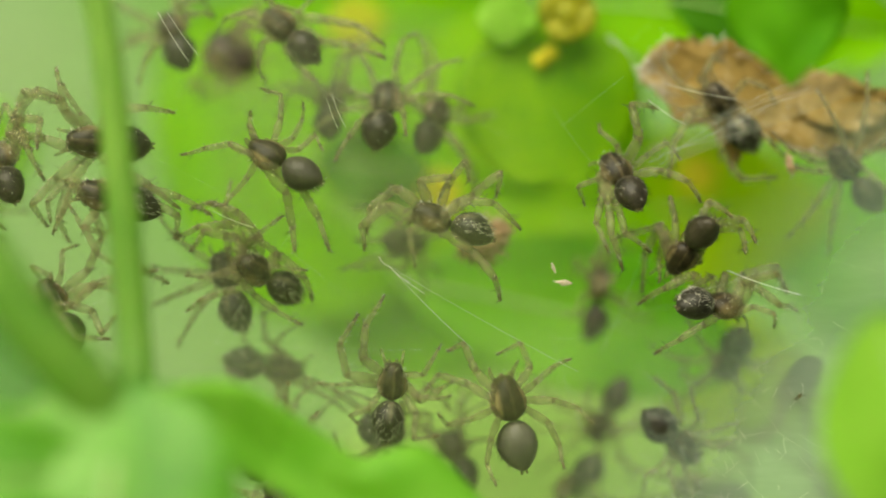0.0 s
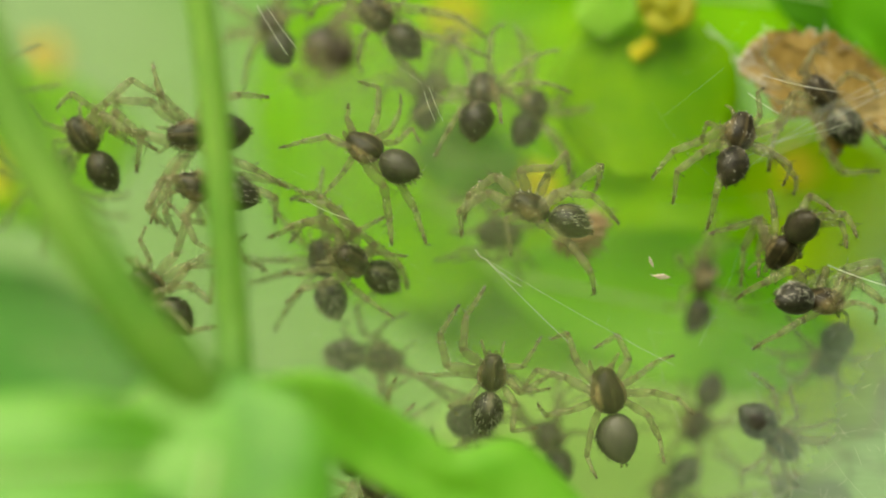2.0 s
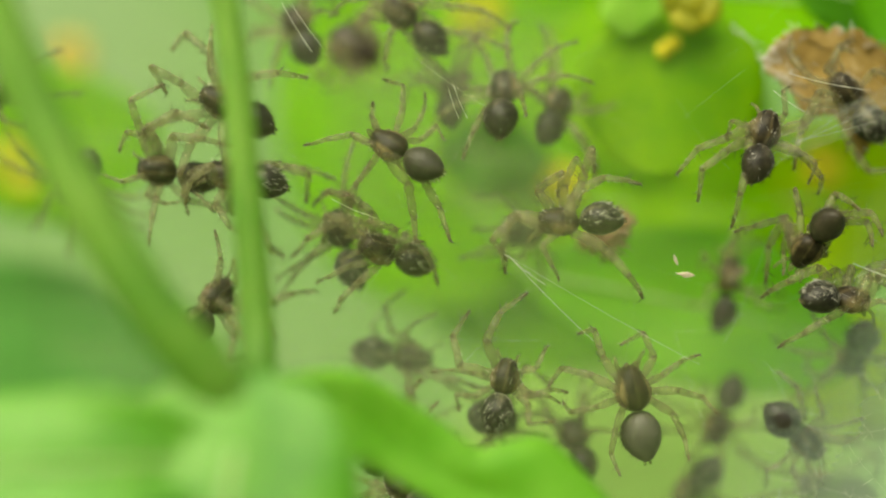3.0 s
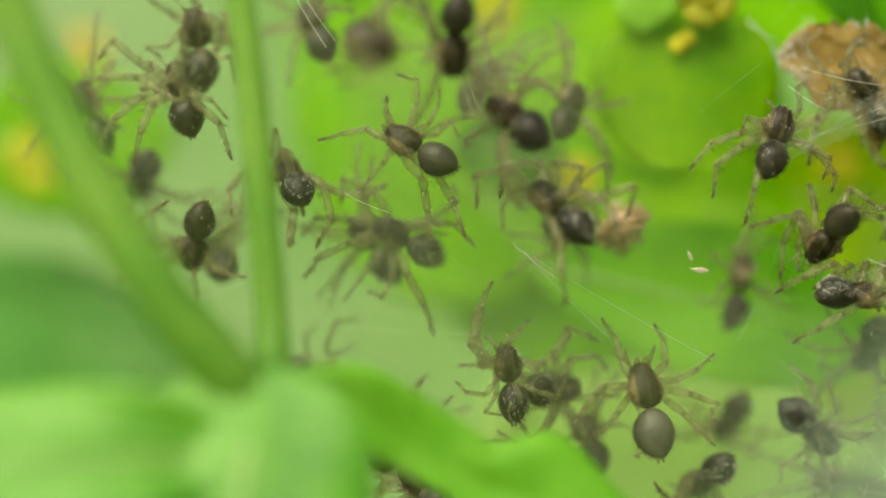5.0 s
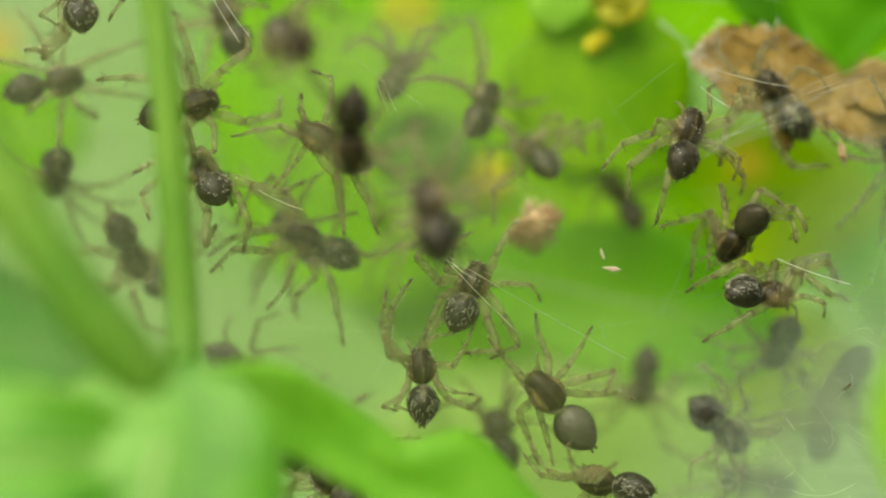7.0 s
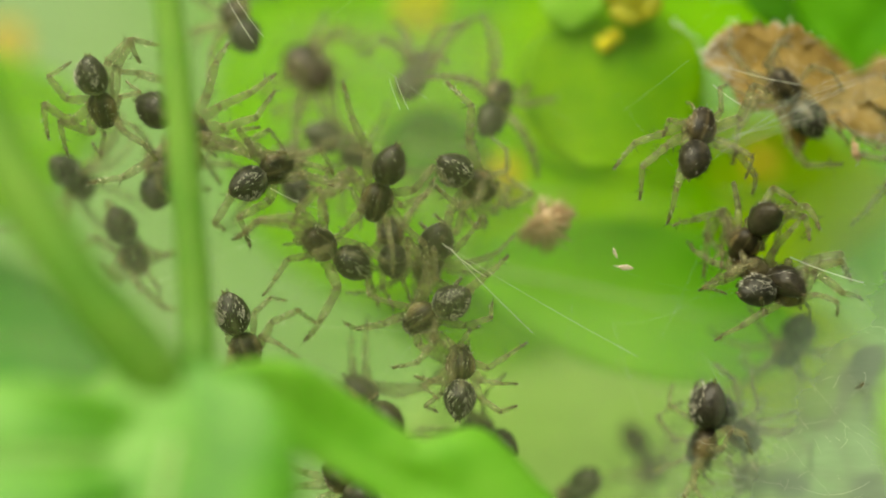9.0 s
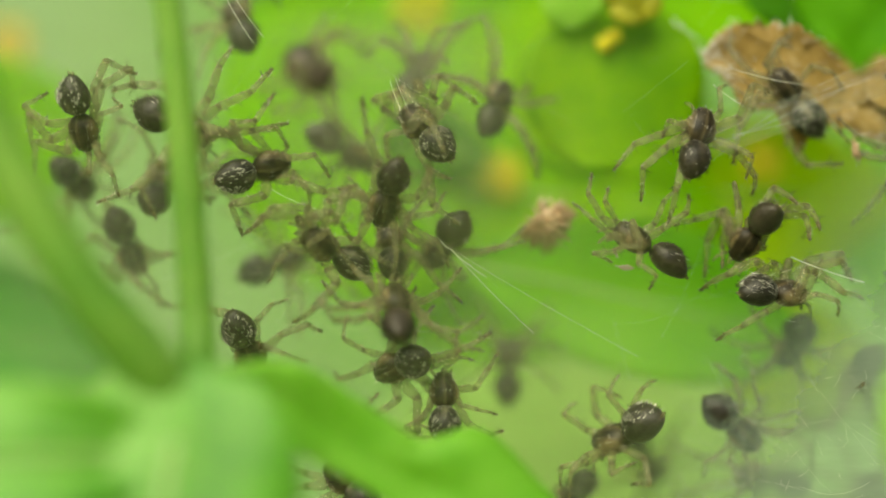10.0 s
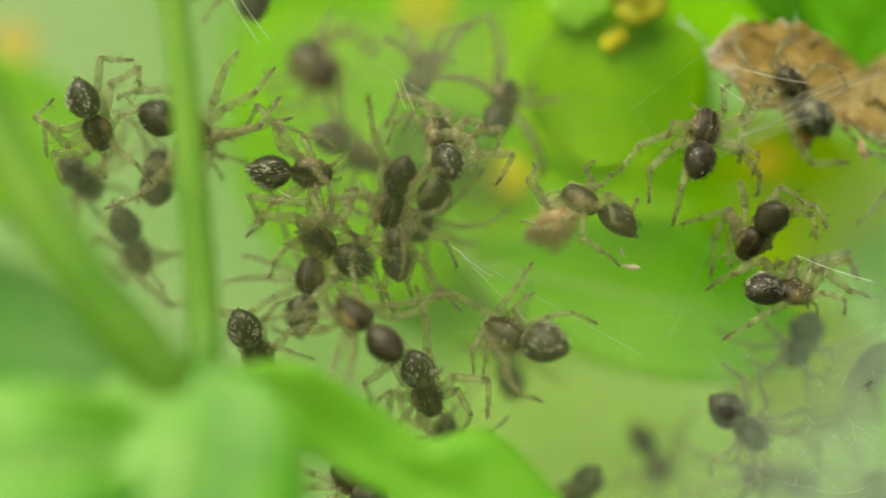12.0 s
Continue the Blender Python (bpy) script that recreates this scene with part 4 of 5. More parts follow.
spiders = [
    spiderling(1.00, 'arch', 'dark brown spiderling hanging side-on with pale arched legs', 1.98, 0.0, 1.17, 162, 0, -52, skin=0),
    spiderling(1.00, 'spread', 'dark spiderling with a tan-rimmed head, resting on silk', -2.74, 0.0, 2.94, 150, 17, 150, legs=[('fold', 25, 0, 0), ('reach', -28, 0, 45.0), ('hook', 65, 0, 45.0), ('low', -85, 0, 0), ('fold', 95, 0, 0), ('reach', -118, 0, 45.0), ('fold', 135, 0, 0), ('reach', -138, 0, 45.0)], skin=0),
    spiderling(1.00, 'spread', 'grey-brown spiderling crawling with a pale banded waist', 0.12, 1.9, 4.52, 80, 38, 20, skin=2),
    spiderling(1.00, 'arch', 'small dark brown spiderling with pale translucent legs in silk', -1.49, 4.6, 4.91, 83, 53, 30),
    spiderling(1.00, 'spread', 'small dark brown spiderling with pale translucent legs in silk', 1.56, 3.5, 4.32, 68, 45, -30),
    spiderling(1.00, 'spread', 'dark round-bodied spiderling climbing over others', -2.58, 2.3, 6.89, 140, 23, 10, skin=1),
    spiderling(1.00, 'arch', 'small dark brown spiderling with pale translucent legs in silk', -3.58, -5.5, 5.25, -42, -62, 0, legs=[('fold', 62, 20, 0), ('fold', -158, 20, 0), ('fold', 102, 20, -45.0), ('fold', -118, 20, -45.0), ('hook', 137, 10, -90), ('fold', -68, 20, -90), ('fold', 172, 20, -90), ('fold', -18, 20, 0)]),
    spiderling(1.00, 'spread', 'small dark brown spiderling with pale translucent legs in silk', -6.28, 4.6, 7.08, 116, 42, 10, skin=2),
    spiderling(1.00, 'spread', 'small dark brown spiderling with pale translucent legs in silk', -7.80, 0.8, 3.59, 175, 0, 0, legs=[('reach', 61, 0, -9.0), ('fold', -5, 0, 0), ('reach', 75, 0, -9.0), ('fold', -35, 0, 45.0), ('reach', 101, 0, 9.0), ('reach', -85, 0, 45.0), ('low', 125, 0, 0), ('low', -125, 0, 0)]),
    spiderling(1.00, 'arch', 'small dark brown spiderling with pale translucent legs in silk', -10.75, 1.1, 2.85, 119, 40, 15, skin=1),
    spiderling(1.00, 'arch', 'small dark brown spiderling with pale translucent legs in silk', -7.50, 0.6, 1.94, 165, 0, -30, skin=0),
    spiderling(1.00, 'arch', 'small dark brown spiderling with pale translucent legs in silk', -9.19, 0.8, -1.31, 121, 16, -20),
    spiderling(1.00, 'arch', 'small dark brown spiderling with pale translucent legs in silk', -3.53, 3.3, -3.01, -7, 0, 0, skin=0),
    spiderling(0.95, 'arch', 'dark spiderling with silvery hairs and bristly pale legs', -7.87, 0.0, 10.68, -82, 22, -25, legs=[('fold', 24, 0, 0), ('fold', -26, 0, 0), ('low', 64, 0, 0), ('hook', -66, 0, -45.0), ('reach', 99, 0, -27.0), ('crook', -101, 5, -90), ('crook', 134, 5, 90), ('crook', -136, 5, 90)], skin=0),
    spiderling(1.00, 'spread', 'small dark brown spiderling with pale translucent legs in silk', -15.58, 3.0, 5.04, 30, 0, 0),
    spiderling(1.00, 'spread', 'small dark brown spiderling with pale translucent legs in silk', -12.93, 3.3, 2.85, -135, 43, 20),
    spiderling(0.92, 'hook', 'dark spiderling seen from above with bristly amber legs', 0.26, 0.0, -3.78, 86, 0, -5, legs=[('crook', 64, 5, 90), ('crook', -66, 5, -90), ('crook', 92, 5, 90), ('low', -89, 5, 0), ('low', 104, 0, 0), ('hook', -98, 5, 0), ('fold', 129, 0, 0), ('crook', -161, 0, -90)], skin=0),
    spiderling(1.00, 'arch', 'dark spiderling scrambling downward', -0.07, 2.7, -4.91, -24, 60, 10, skin=0),
    spiderling(1.14, 'hook', 'large grey-brown spiderling with amber legs spread', 3.71, 0.0, -4.40, 104, 0, 165, legs=[('curl', 44, 5, 90), ('reach', -36, 5, 54.0), ('low', 69, 10, 0), ('low', -76, 0, 0), ('hook', 104, 5, -54.0), ('reach', -101, 0, -45.0), ('crook', 134, 0, -90), ('reach', -146, 0, 62.99999999999999)], skin=3),
    spiderling(1.00, 'hook', 'small dark brown spiderling with pale translucent legs in silk', 8.62, 2.1, -5.10, -46, 22, 0, legs=[('crook', 21, 0, 90), ('hook', -24, 0, 0), ('crook', 51, 0, 90), ('hook', -54, 0, 0), ('hook', 86, 0, 0), ('low', -94, 0, 0), ('low', 146, 0, 0), ('low', -144, 0, 0)], skin=2),
    spiderling(1.00, 'spread', 'small dark brown spiderling with pale translucent legs in silk', 10.86, 4.3, -2.81, -102, 49, 0, skin=2),
    spiderling(1.00, 'arch', 'small dark brown spiderling with pale translucent legs in silk', 2.33, 4.3, -5.99, 114, 45, 0),
    spiderling(1.00, 'arch', 'small dark brown spiderling with pale translucent legs in silk', 6.26, 5.9, -6.78, -128, 47, 35),
    spiderling(1.00, 'spread', 'small dark brown spiderling with pale translucent legs in silk', -2.53, -0.5, -6.67, 142, 45, 0),
    spiderling(1.00, 'arch', 'dark spiderling with striped head and pale folded legs', -3.19, 0.0, -0.31, 146, -35, -35, legs=[('reach', 19, 5, -72.0), ('hook', -6, 10, -90), ('hook', 49, 0, 54.0), ('crook', -46, 10, -90), ('hook', 79, 0, 0), ('crook', -101, 10, 90), ('low', 144, 0, 0), ('crook', -146, 5, 90)], skin=0),
    spiderling(1.00, 'spread', 'small dark brown spiderling with pale translucent legs in silk', -4.32, 0.9, -0.63, 105, 0, 25, skin=0),
    spiderling(0.85, 'spread', 'small dark brown spiderling with pale translucent legs in silk', 0.80, 4.6, 0.77, -10, 61, 0, skin=2),
    spiderling(1.00, 'arch', 'dark spiderling walking side-on along a strand', 6.90, 5.9, -1.19, 86, 0, -75, skin=1),
    spiderling(1.00, 'hook', 'small dark brown spiderling with pale translucent legs in silk', -2.99, 1.4, -5.72, 16, 48, 150, skin=1),
    spiderling(1.00, 'spread', 'small dark brown spiderling with pale translucent legs in silk', 6.95, 0.2, 2.37, 120, 46, -15, legs=[('fold', 33, 0, 0), ('reach', -15, 0, -18.0), ('hook', 123, 0, -45.0), ('hook', -77, 0, 90), ('reach', 148, 0, -36.0), ('crook', -102, 0, 90), ('low', 168, 0, 0), ('reach', -137, 0, 0)], skin=1),
    spiderling(1.00, 'arch', 'grey-brown spiderling hanging with long drooping legs', 8.85, 0.3, 0.53, -118, 44, 180, legs=[('curl', 92, 5, 90), ('curl', -138, 5, -90), ('curl', 110, 5, 90), ('curl', -163, 5, -90), ('crook', 124, 0, 90), ('crook', 180, 0, -90), ('reach', 142, 0, 45.0), ('reach', 160, 0, -45.0)], skin=1),
    spiderling(1.00, 'arch', 'small dark brown spiderling with pale translucent legs in silk', 9.42, 0.3, -1.19, -8, 32, 65, skin=0),
    spiderling(1.00, 'arch', 'dark spiderling beside the dead brown leaf', 10.47, 2.2, 4.40, 126, 0, 0, legs=[('hook', 2, -12, -45.0), ('hook', 24, -12, 45.0), ('hook', -51, -10, -45.0), ('hook', 64, -15, -45.0), ('fold', -106, -15, 0), ('low', 114, -15, 0), ('fold', -141, -10, 0), ('reach', 159, 0, -90)], skin=0),
    spiderling(1.00, 'reach', 'small dark brown spiderling with pale translucent legs in silk', 14.15, 2.0, 2.49, 126, 0, 10),
    spiderling(1.00, 'arch', 'small dark brown spiderling with pale translucent legs in silk', 12.40, 2.1, -3.47, -99, 56, 10, skin=0),
    spiderling(1.00, 'spread', 'small dark brown spiderling with pale translucent legs in silk', 14.19, 4.3, -7.38, 98, 19, 10),
    spiderling(1.00, 'spread', 'small dark brown spiderling with pale translucent legs in silk', 7.29, 6.7, -4.79, -117, 23, 10),
    spiderling(1.00, 'spread', 'small dark brown spiderling with pale translucent legs in silk', 10.33, 5.1, -7.19, 174, 19, 10),
]

# ---- how the nearest ones hold their legs ----
stance(spiders[0], 2.5, [(-7, 12, 52, -27, -136, -69, 1.34), (-14, 19, 53, -27, -117, -76, 1.34), (43, 7, 124, -34, -139, -66, 0.85), (-26, 47, -176, 27, -42, -80, 1.23), (-122, 46, -175, 15, 164, -22, 1.34), (-91, 63, -129, 61, -139, -65, 1.12), (173, -12, 147, -16, -141, -63, 1.34), (-138, 39, -145, 50, -118, -76, 1.34)])
stance(spiders[1], 2.5, [None, (-7, -4, -39, 13, -69, -18, 0.98), (73, -22, 55, -24, -51, -39, 0.93), (-69, 57, -73, 35, -101, -20, 0.85), (93, 26, 82, -19, 72, -84, 0.85), (-169, 26, -138, 46, -129, -16, 1.34), (109, 37, 101, -9, -145, -9, 0.85), (175, 19, -159, 29, -142, 10, 1.34)])
stance(spiders[5], 2.5, [(-4, 15, 54, 19, 85, -26, 1.01), None, (17, 41, 89, 18, 117, -16, 1.07), None, None, (-149, -9, -155, -8, 180, -4, 1.34), (165, 11, 173, -1, 165, -53, 1.12), (-179, -4, -152, -9, -165, -7, 1.34)])
stance(spiders[5], 10.5, [(113, 85, 11, 49, -2, 5, 0.86), None, (85, 56, 82, 20, 34, 10, 0.96), (-90, 86, -152, -40, -87, -28, 0.92), (116, 70, 115, 4, 127, -63, 0.99), (-127, 25, -16, 48, -48, -45, 1.07), (140, 36, 164, -22, 54, -26, 0.85), None])
stance(spiders[8], 2.5, [(-16, 13, -1, 17, 149, -52, 1.32), (-49, 1, -11, 2, 65, -39, 1.34), (44, 1, 55, 16, 120, -51, 1.34), (-35, 40, -74, 9, -63, -49, 1.08), (55, 1, 81, 10, 108, -51, 1.34), (-46, 45, -53, 16, -55, -49, 0.85), (152, 40, 155, 4, 146, -12, 1.34), (-125, 49, -173, 13, 179, -49, 1.34)])
stance(spiders[8], 5.5, [(59, 51, 29, 16, 81, -49, 1.34), (-61, 11, -32, 14, 39, -49, 1.13), (96, 51, 91, 16, 67, -49, 1.22), (-101, 49, -110, 10, 154, -45, 0.85), (114, 51, 116, 14, 102, -43, 1.14), (-174, 37, -130, 5, -149, -21, 1.15), (143, 50, 159, 15, 148, -42, 1.34), (177, 47, -152, 2, 176, -17, 1.24)])
stance(spiders[8], 10.5, [(6, 50, 48, 6, 87, -23, 1.04), (48, 43, 31, 0, 39, -16, 1.33), (52, 47, 48, 9, 77, -29, 1.05), (4, 43, -79, 4, -83, -50, 0.94), (67, 50, 96, 15, 94, -50, 1.17), (-105, 50, -24, 0, -61, -39, 1.09), (148, 11, -153, 9, -144, -47, 1.2), (-89, 25, -109, 11, -132, 0, 1.34)])
stance(spiders[9], 1.5, [None, (-82, 35, -76, 1, -151, -8, 1.34), (69, 64, 167, 19, -179, -53, 0.85), (-84, 35, 2, 17, 78, -35, 1.09), None, (-64, 28, -143, 5, 158, 5, 1.34), (146, 20, 177, 14, 178, -53, 1.03), (-92, 35, -176, 14, 165, -40, 1.34)])
stance(spiders[9], 10.5, [(-76, 72, 25, 38, -3, -9, 0.9), (28, 84, 17, 38, 39, -15, 1.25), (79, 87, 94, 31, 43, -16, 0.85), (-81, 67, -149, -23, 24, 38, 1.34), None, None, (-154, -38, -158, -23, -23, 30, 1.34), (-167, -1, -92, 2, -2, 2, 0.85)])
stance(spiders[10], 1.5, [(-3, 65, 82, -30, 57, -63, 1.08), (14, 17, 68, -13, 124, -74, 1.03), None, None, (80, 20, 132, -18, 173, -29, 1.09), (-168, 6, -180, 0, 167, -8, 1.34), (137, -22, 142, -17, -158, -48, 1.34), (-180, 0, 161, 6, 93, -80, 1.34)])
stance(spiders[10], 5.5, [(-155, 55, 3, 76, 144, -61, 0.85), None, None, (127, 59, -159, -56, -141, -81, 1.34), None, (-133, -21, -123, -4, -51, -5, 0.91), (-168, -24, 148, -46, -17, 12, 0.85), (-154, 0, 179, -51, 63, -61, 1.34)])
stance(spiders[10], 10.5, [(110, 81, 12, 54, -77, 5, 0.91), (94, 76, -67, 56, -67, -14, 0.85), (133, -34, 23, 41, -46, 3, 1.0), (68, 79, -45, 46, -20, 6, 0.95), (137, 4, 85, -6, -30, -3, 0.85), (-152, 54, -159, -14, -56, 2, 0.94), (149, -13, 170, -29, -92, -6, 1.04), (137, -46, -158, -15, -68, -17, 1.34)])
stance(spiders[11], 1.5, [(-68, 30, 33, 3, -164, -47, 0.89), (-60, 68, -29, 24, -80, -31, 0.85), None, (-83, 31, -51, 24, -61, -24, 1.27), (-122, 30, -84, 35, -126, -34, 1.28), (-113, 48, -113, 33, -101, -11, 1.34), (-158, 55, -177, 19, -111, -22, 1.26), (-143, 25, 172, 15, -59, -20, 1.12)])
stance(spiders[12], 10.5, [(154, 14, 57, 33, 39, 11, 0.91), None, (147, 19, 102, 1, 35, -19, 1.09), None, (-164, -23, -65, 40, -19, -11, 0.85), None, (-178, -22, 133, -16, 69, -38, 0.85), (143, -36, -145, -22, -62, -49, 1.34)])
stance(spiders[13], 10.5, [(70, 53, 45, 4, 1, -21, 1.05), (41, 43, 0, 46, -98, -42, 0.85), (151, 15, 101, -19, -101, -29, 0.85), (56, 67, -132, 14, 5, 28, 1.32), (169, -33, 133, -23, 22, -44, 1.34), (-92, 84, -140, 11, 10, 25, 1.34), (-176, -28, 130, -21, -5, -21, 1.34), (-148, 55, -156, -4, 75, -70, 1.13)])
stance(spiders[16], 2.5, [(58, 39, -1, 0, -29, 2, 1.34), (-87, 30, -28, 8, -33, -46, 0.85), (86, 13, 17, 8, -29, 2, 1.34), (-141, 13, -54, 10, -63, -47, 1.01), (87, 8, 97, 3, 91, -40, 0.86), (-125, 50, -90, 15, -82, -47, 0.85), (147, 20, 110, 12, -133, -48, 0.85), (-144, 28, 175, 13, -79, -6, 1.04)])
stance(spiders[16], 5.5, [(81, 28, -5, 19, -19, 25, 1.34), (59, 41, -33, 43, -58, -18, 0.85), (62, 12, -1, 17, -15, 23, 1.34), (-163, 56, -66, 38, -78, 10, 1.34), (149, 0, 116, -17, -131, -4, 0.91), (166, 32, -110, 34, -92, 8, 1.34), (151, -15, 90, -13, 17, -57, 1.33), (-167, -9, -137, 17, -77, -20, 1.34)])
stance(spiders[16], 7.0, [(79, 49, -2, 17, -26, 18, 1.34), (64, 56, -50, 29, -62, -39, 0.85), (56, 23, 3, 22, -24, 18, 1.34), (-130, 39, -54, 14, -43, -14, 0.92), (154, 28, 119, 2, -127, -13, 1.02), (-163, 35, -103, 14, -77, -28, 1.34), (160, -6, 130, 0, -84, -46, 1.16), (-164, -15, -135, 5, -59, -38, 1.34)])
stance(spiders[17], 7.0, [None, None, None, (-82, 31, -74, 8, -95, -60, 0.88), None, (-131, -4, -134, -25, 116, -31, 1.19), (152, 28, 171, -23, 134, -79, 1.03), (-155, 16, -142, -17, 99, -27, 1.34)])
stance(spiders[17], 11.5, [(139, 38, 11, 46, -18, -20, 1.09), None, (141, 35, 71, 40, -37, 27, 1.34), None, (172, -36, 162, -22, 153, -70, 1.34), (-149, 15, -38, 34, 6, -12, 0.89), (-172, -38, -158, -36, -34, -31, 1.34), (-171, -38, -87, 11, -3, -14, 1.34)])
stance(spiders[18], 2.5, [(60, 25, -4, 12, -99, -2, 0.89), (-24, 16, -5, 14, -95, -37, 0.95), (80, 37, 65, 2, 67, -63, 0.85), (-41, 20, -56, 26, -115, -38, 1.0), (106, -1, 121, 4, 169, -54, 0.93), (-103, 38, -91, 26, -38, -44, 0.85), (134, 3, 165, 8, -160, -39, 0.91), (-151, 23, -159, 13, -178, -40, 0.85)])
stance(spiders[18], 7.0, [(64, 37, 29, 5, 27, -53, 0.85), (19, 47, -7, 18, -20, -43, 1.05), (84, 35, 70, -2, 51, -50, 0.92), (-90, 64, -159, 19, -143, -30, 1.08), (120, -2, 122, -1, -107, -19, 0.93), (-174, 54, -160, 16, -139, -41, 0.98), (134, 21, 129, 3, 164, -57, 0.85), (141, -10, -165, 19, -76, -35, 1.34)])
stance(spiders[18], 10.5, [(92, 15, 50, 32, -8, -43, 0.85), (37, 55, 32, 74, -85, -6, 1.21), None, (-7, 66, -133, 62, -125, -62, 1.34), None, (166, 49, -3, 82, -101, 16, 1.34), (180, -48, 94, -48, -17, 10, 1.11), (-171, 52, -144, 26, -87, -13, 1.26)])
stance(spiders[18], 11.5, [(63, 62, 77, 2, 42, -63, 1.23), (5, 55, 15, 56, 2, -14, 1.31), (57, 20, 152, -33, -16, -4, 0.96), (108, 80, -117, 24, -64, -4, 1.07), None, None, (134, 4, 155, -34, 128, -46, 1.34), (-168, 23, -174, -25, -5, -82, 1.34)])
stance(spiders[18], 12.0, [(173, 84, 89, -20, 86, -72, 1.05), None, (117, 85, 109, -30, 66, -62, 1.31), (77, 75, -122, 11, -97, -18, 0.87), (75, 67, 132, -44, 107, -52, 1.3), None, (132, 6, -178, -20, -101, -54, 1.17), (-153, -3, -164, -20, 166, -42, 1.34)])
stance(spiders[19], 10.5, [(56, 25, 10, 29, -27, -15, 1.16), (-38, 53, -37, 32, -19, -30, 0.85), (33, 31, 85, 16, 30, -32, 1.16), (-105, 49, -29, 34, -22, -30, 0.93), (59, 24, 74, 21, 1, -22, 0.92), (-115, 45, -110, 8, -30, -25, 0.86), (109, 38, 153, -11, 107, -62, 0.85), (118, 7, 148, -19, -170, -67, 1.15)])
stance(spiders[24], 2.5, [(-56, 6, 8, -26, 158, -66, 1.34), (-40, 0, 27, -33, 113, -87, 1.34), (3, -28, 29, -31, -83, -73, 0.9), (-51, 1, -15, -21, -90, -85, 1.34), (37, -35, 41, -32, 164, -75, 1.02), (-20, 44, -29, -12, -28, -58, 1.27), (-92, 35, 144, 30, 170, -32, 1.34), (-15, 75, -21, -22, 168, -77, 1.11)])
stance(spiders[24], 5.5, [(35, -11, 48, -29, 140, -76, 1.33), (20, -28, 18, -24, 159, -79, 1.29), (82, -15, 89, -35, 83, -37, 1.34), (-33, 7, -2, -16, 163, -54, 1.29), (117, -3, 89, -18, -68, -56, 1.04), (-159, 40, -127, 56, -88, -27, 1.34), (111, 20, 135, 3, 154, -31, 1.25), (177, 71, -170, 39, 153, 15, 1.34)])
stance(spiders[24], 7.0, [(48, 9, 22, -20, 78, -67, 1.34), (20, -1, 21, -26, 42, -72, 1.18), (79, 1, 84, -29, 62, -41, 1.34), (-30, -5, -2, -26, 98, -32, 1.34), (130, 2, 65, -25, 160, -68, 0.98), (-43, 7, -28, 13, 68, -86, 1.34), (132, 20, 122, -9, 145, -37, 1.22), (169, 20, 167, 18, -141, -11, 1.34)])
stance(spiders[24], 10.5, [(-22, 15, 32, -38, 167, -79, 1.08), (-26, 51, 6, -23, 123, -71, 1.16), (-9, -18, 83, -25, 161, -57, 0.94), (20, 11, -150, 55, 164, -17, 0.85), (-27, -3, -111, 58, 143, -23, 1.0), (-62, 31, -150, 52, -174, -16, 0.96), (119, 45, 85, -20, -167, -84, 1.0), (170, 45, 132, 19, 180, -26, 1.28)])
stance(spiders[26], 10.5, [None, None, None, None, (167, -6, 147, -31, -150, -67, 1.23), (-141, 22, -179, -38, -90, -76, 1.31), (170, 7, -137, -20, -61, -81, 1.34), (-163, 4, -161, -42, -140, -36, 1.34)])
stance(spiders[27], 10.5, [(41, 7, 8, 16, -40, 5, 0.95), (19, 18, 6, 34, -71, 33, 1.05), (72, -21, 26, -27, -148, -4, 0.85), (5, 28, 8, 34, -98, 24, 0.89), (-2, 57, 146, -39, -30, -34, 1.0), (-173, 70, -56, 80, -110, 44, 0.92), (98, -24, 164, -6, -90, -55, 0.85), (126, 62, -169, 59, -89, 28, 1.07)])
stance(spiders[27], 11.5, [(33, -24, 1, 40, -56, 42, 1.34), (22, -28, 4, 33, -97, 32, 0.86), (71, -44, 22, -40, -20, -5, 1.03), (130, 54, 7, 40, -113, 18, 0.85), (120, -60, 171, -10, -148, -18, 0.88), (51, 35, -173, 24, -104, 29, 1.34), (151, 50, 142, -48, -130, -9, 0.85), (118, 48, 167, -12, -99, 24, 1.16)])
stance(spiders[29], 2.5, [(143, 21, 93, 2, -146, -74, 0.85), (10, 78, 37, 32, -25, -20, 0.85), (155, 6, 138, -28, 178, -28, 1.17), (-104, 67, -11, 44, -82, -34, 1.34), (159, 5, 158, -22, -180, -55, 1.34), (-85, 28, -97, 24, -137, -54, 0.87), (165, 2, 169, -29, -127, -42, 1.2), (-118, 11, -148, -3, -119, -65, 1.12)])
stance(spiders[30], 2.5, [(125, 59, -20, -37, -99, -78, 1.13), (143, 37, -55, -9, 144, -20, 1.34), (119, 39, 51, -22, 97, -56, 1.1), (151, 40, -176, 59, -121, -42, 1.34), (83, 61, -3, -30, -31, -39, 1.34), (173, 44, -98, 31, -108, -73, 1.34), (139, 49, 124, 46, -52, -29, 0.98), (178, 44, -107, 36, -112, -62, 1.34)])
stance(spiders[31], 10.5, [(26, 66, -30, 37, 10, -44, 1.34), (35, 80, -52, -11, 8, -9, 1.3), (92, 78, -122, -54, 59, 19, 1.17), (-53, 54, -47, 7, 20, -49, 0.85), (126, 66, -175, -38, 85, -54, 0.99), (47, 69, -20, 33, 6, -34, 1.34), (161, 42, -180, -34, 101, -56, 1.34), (-160, -16, 171, -49, 131, -57, 1.08)])
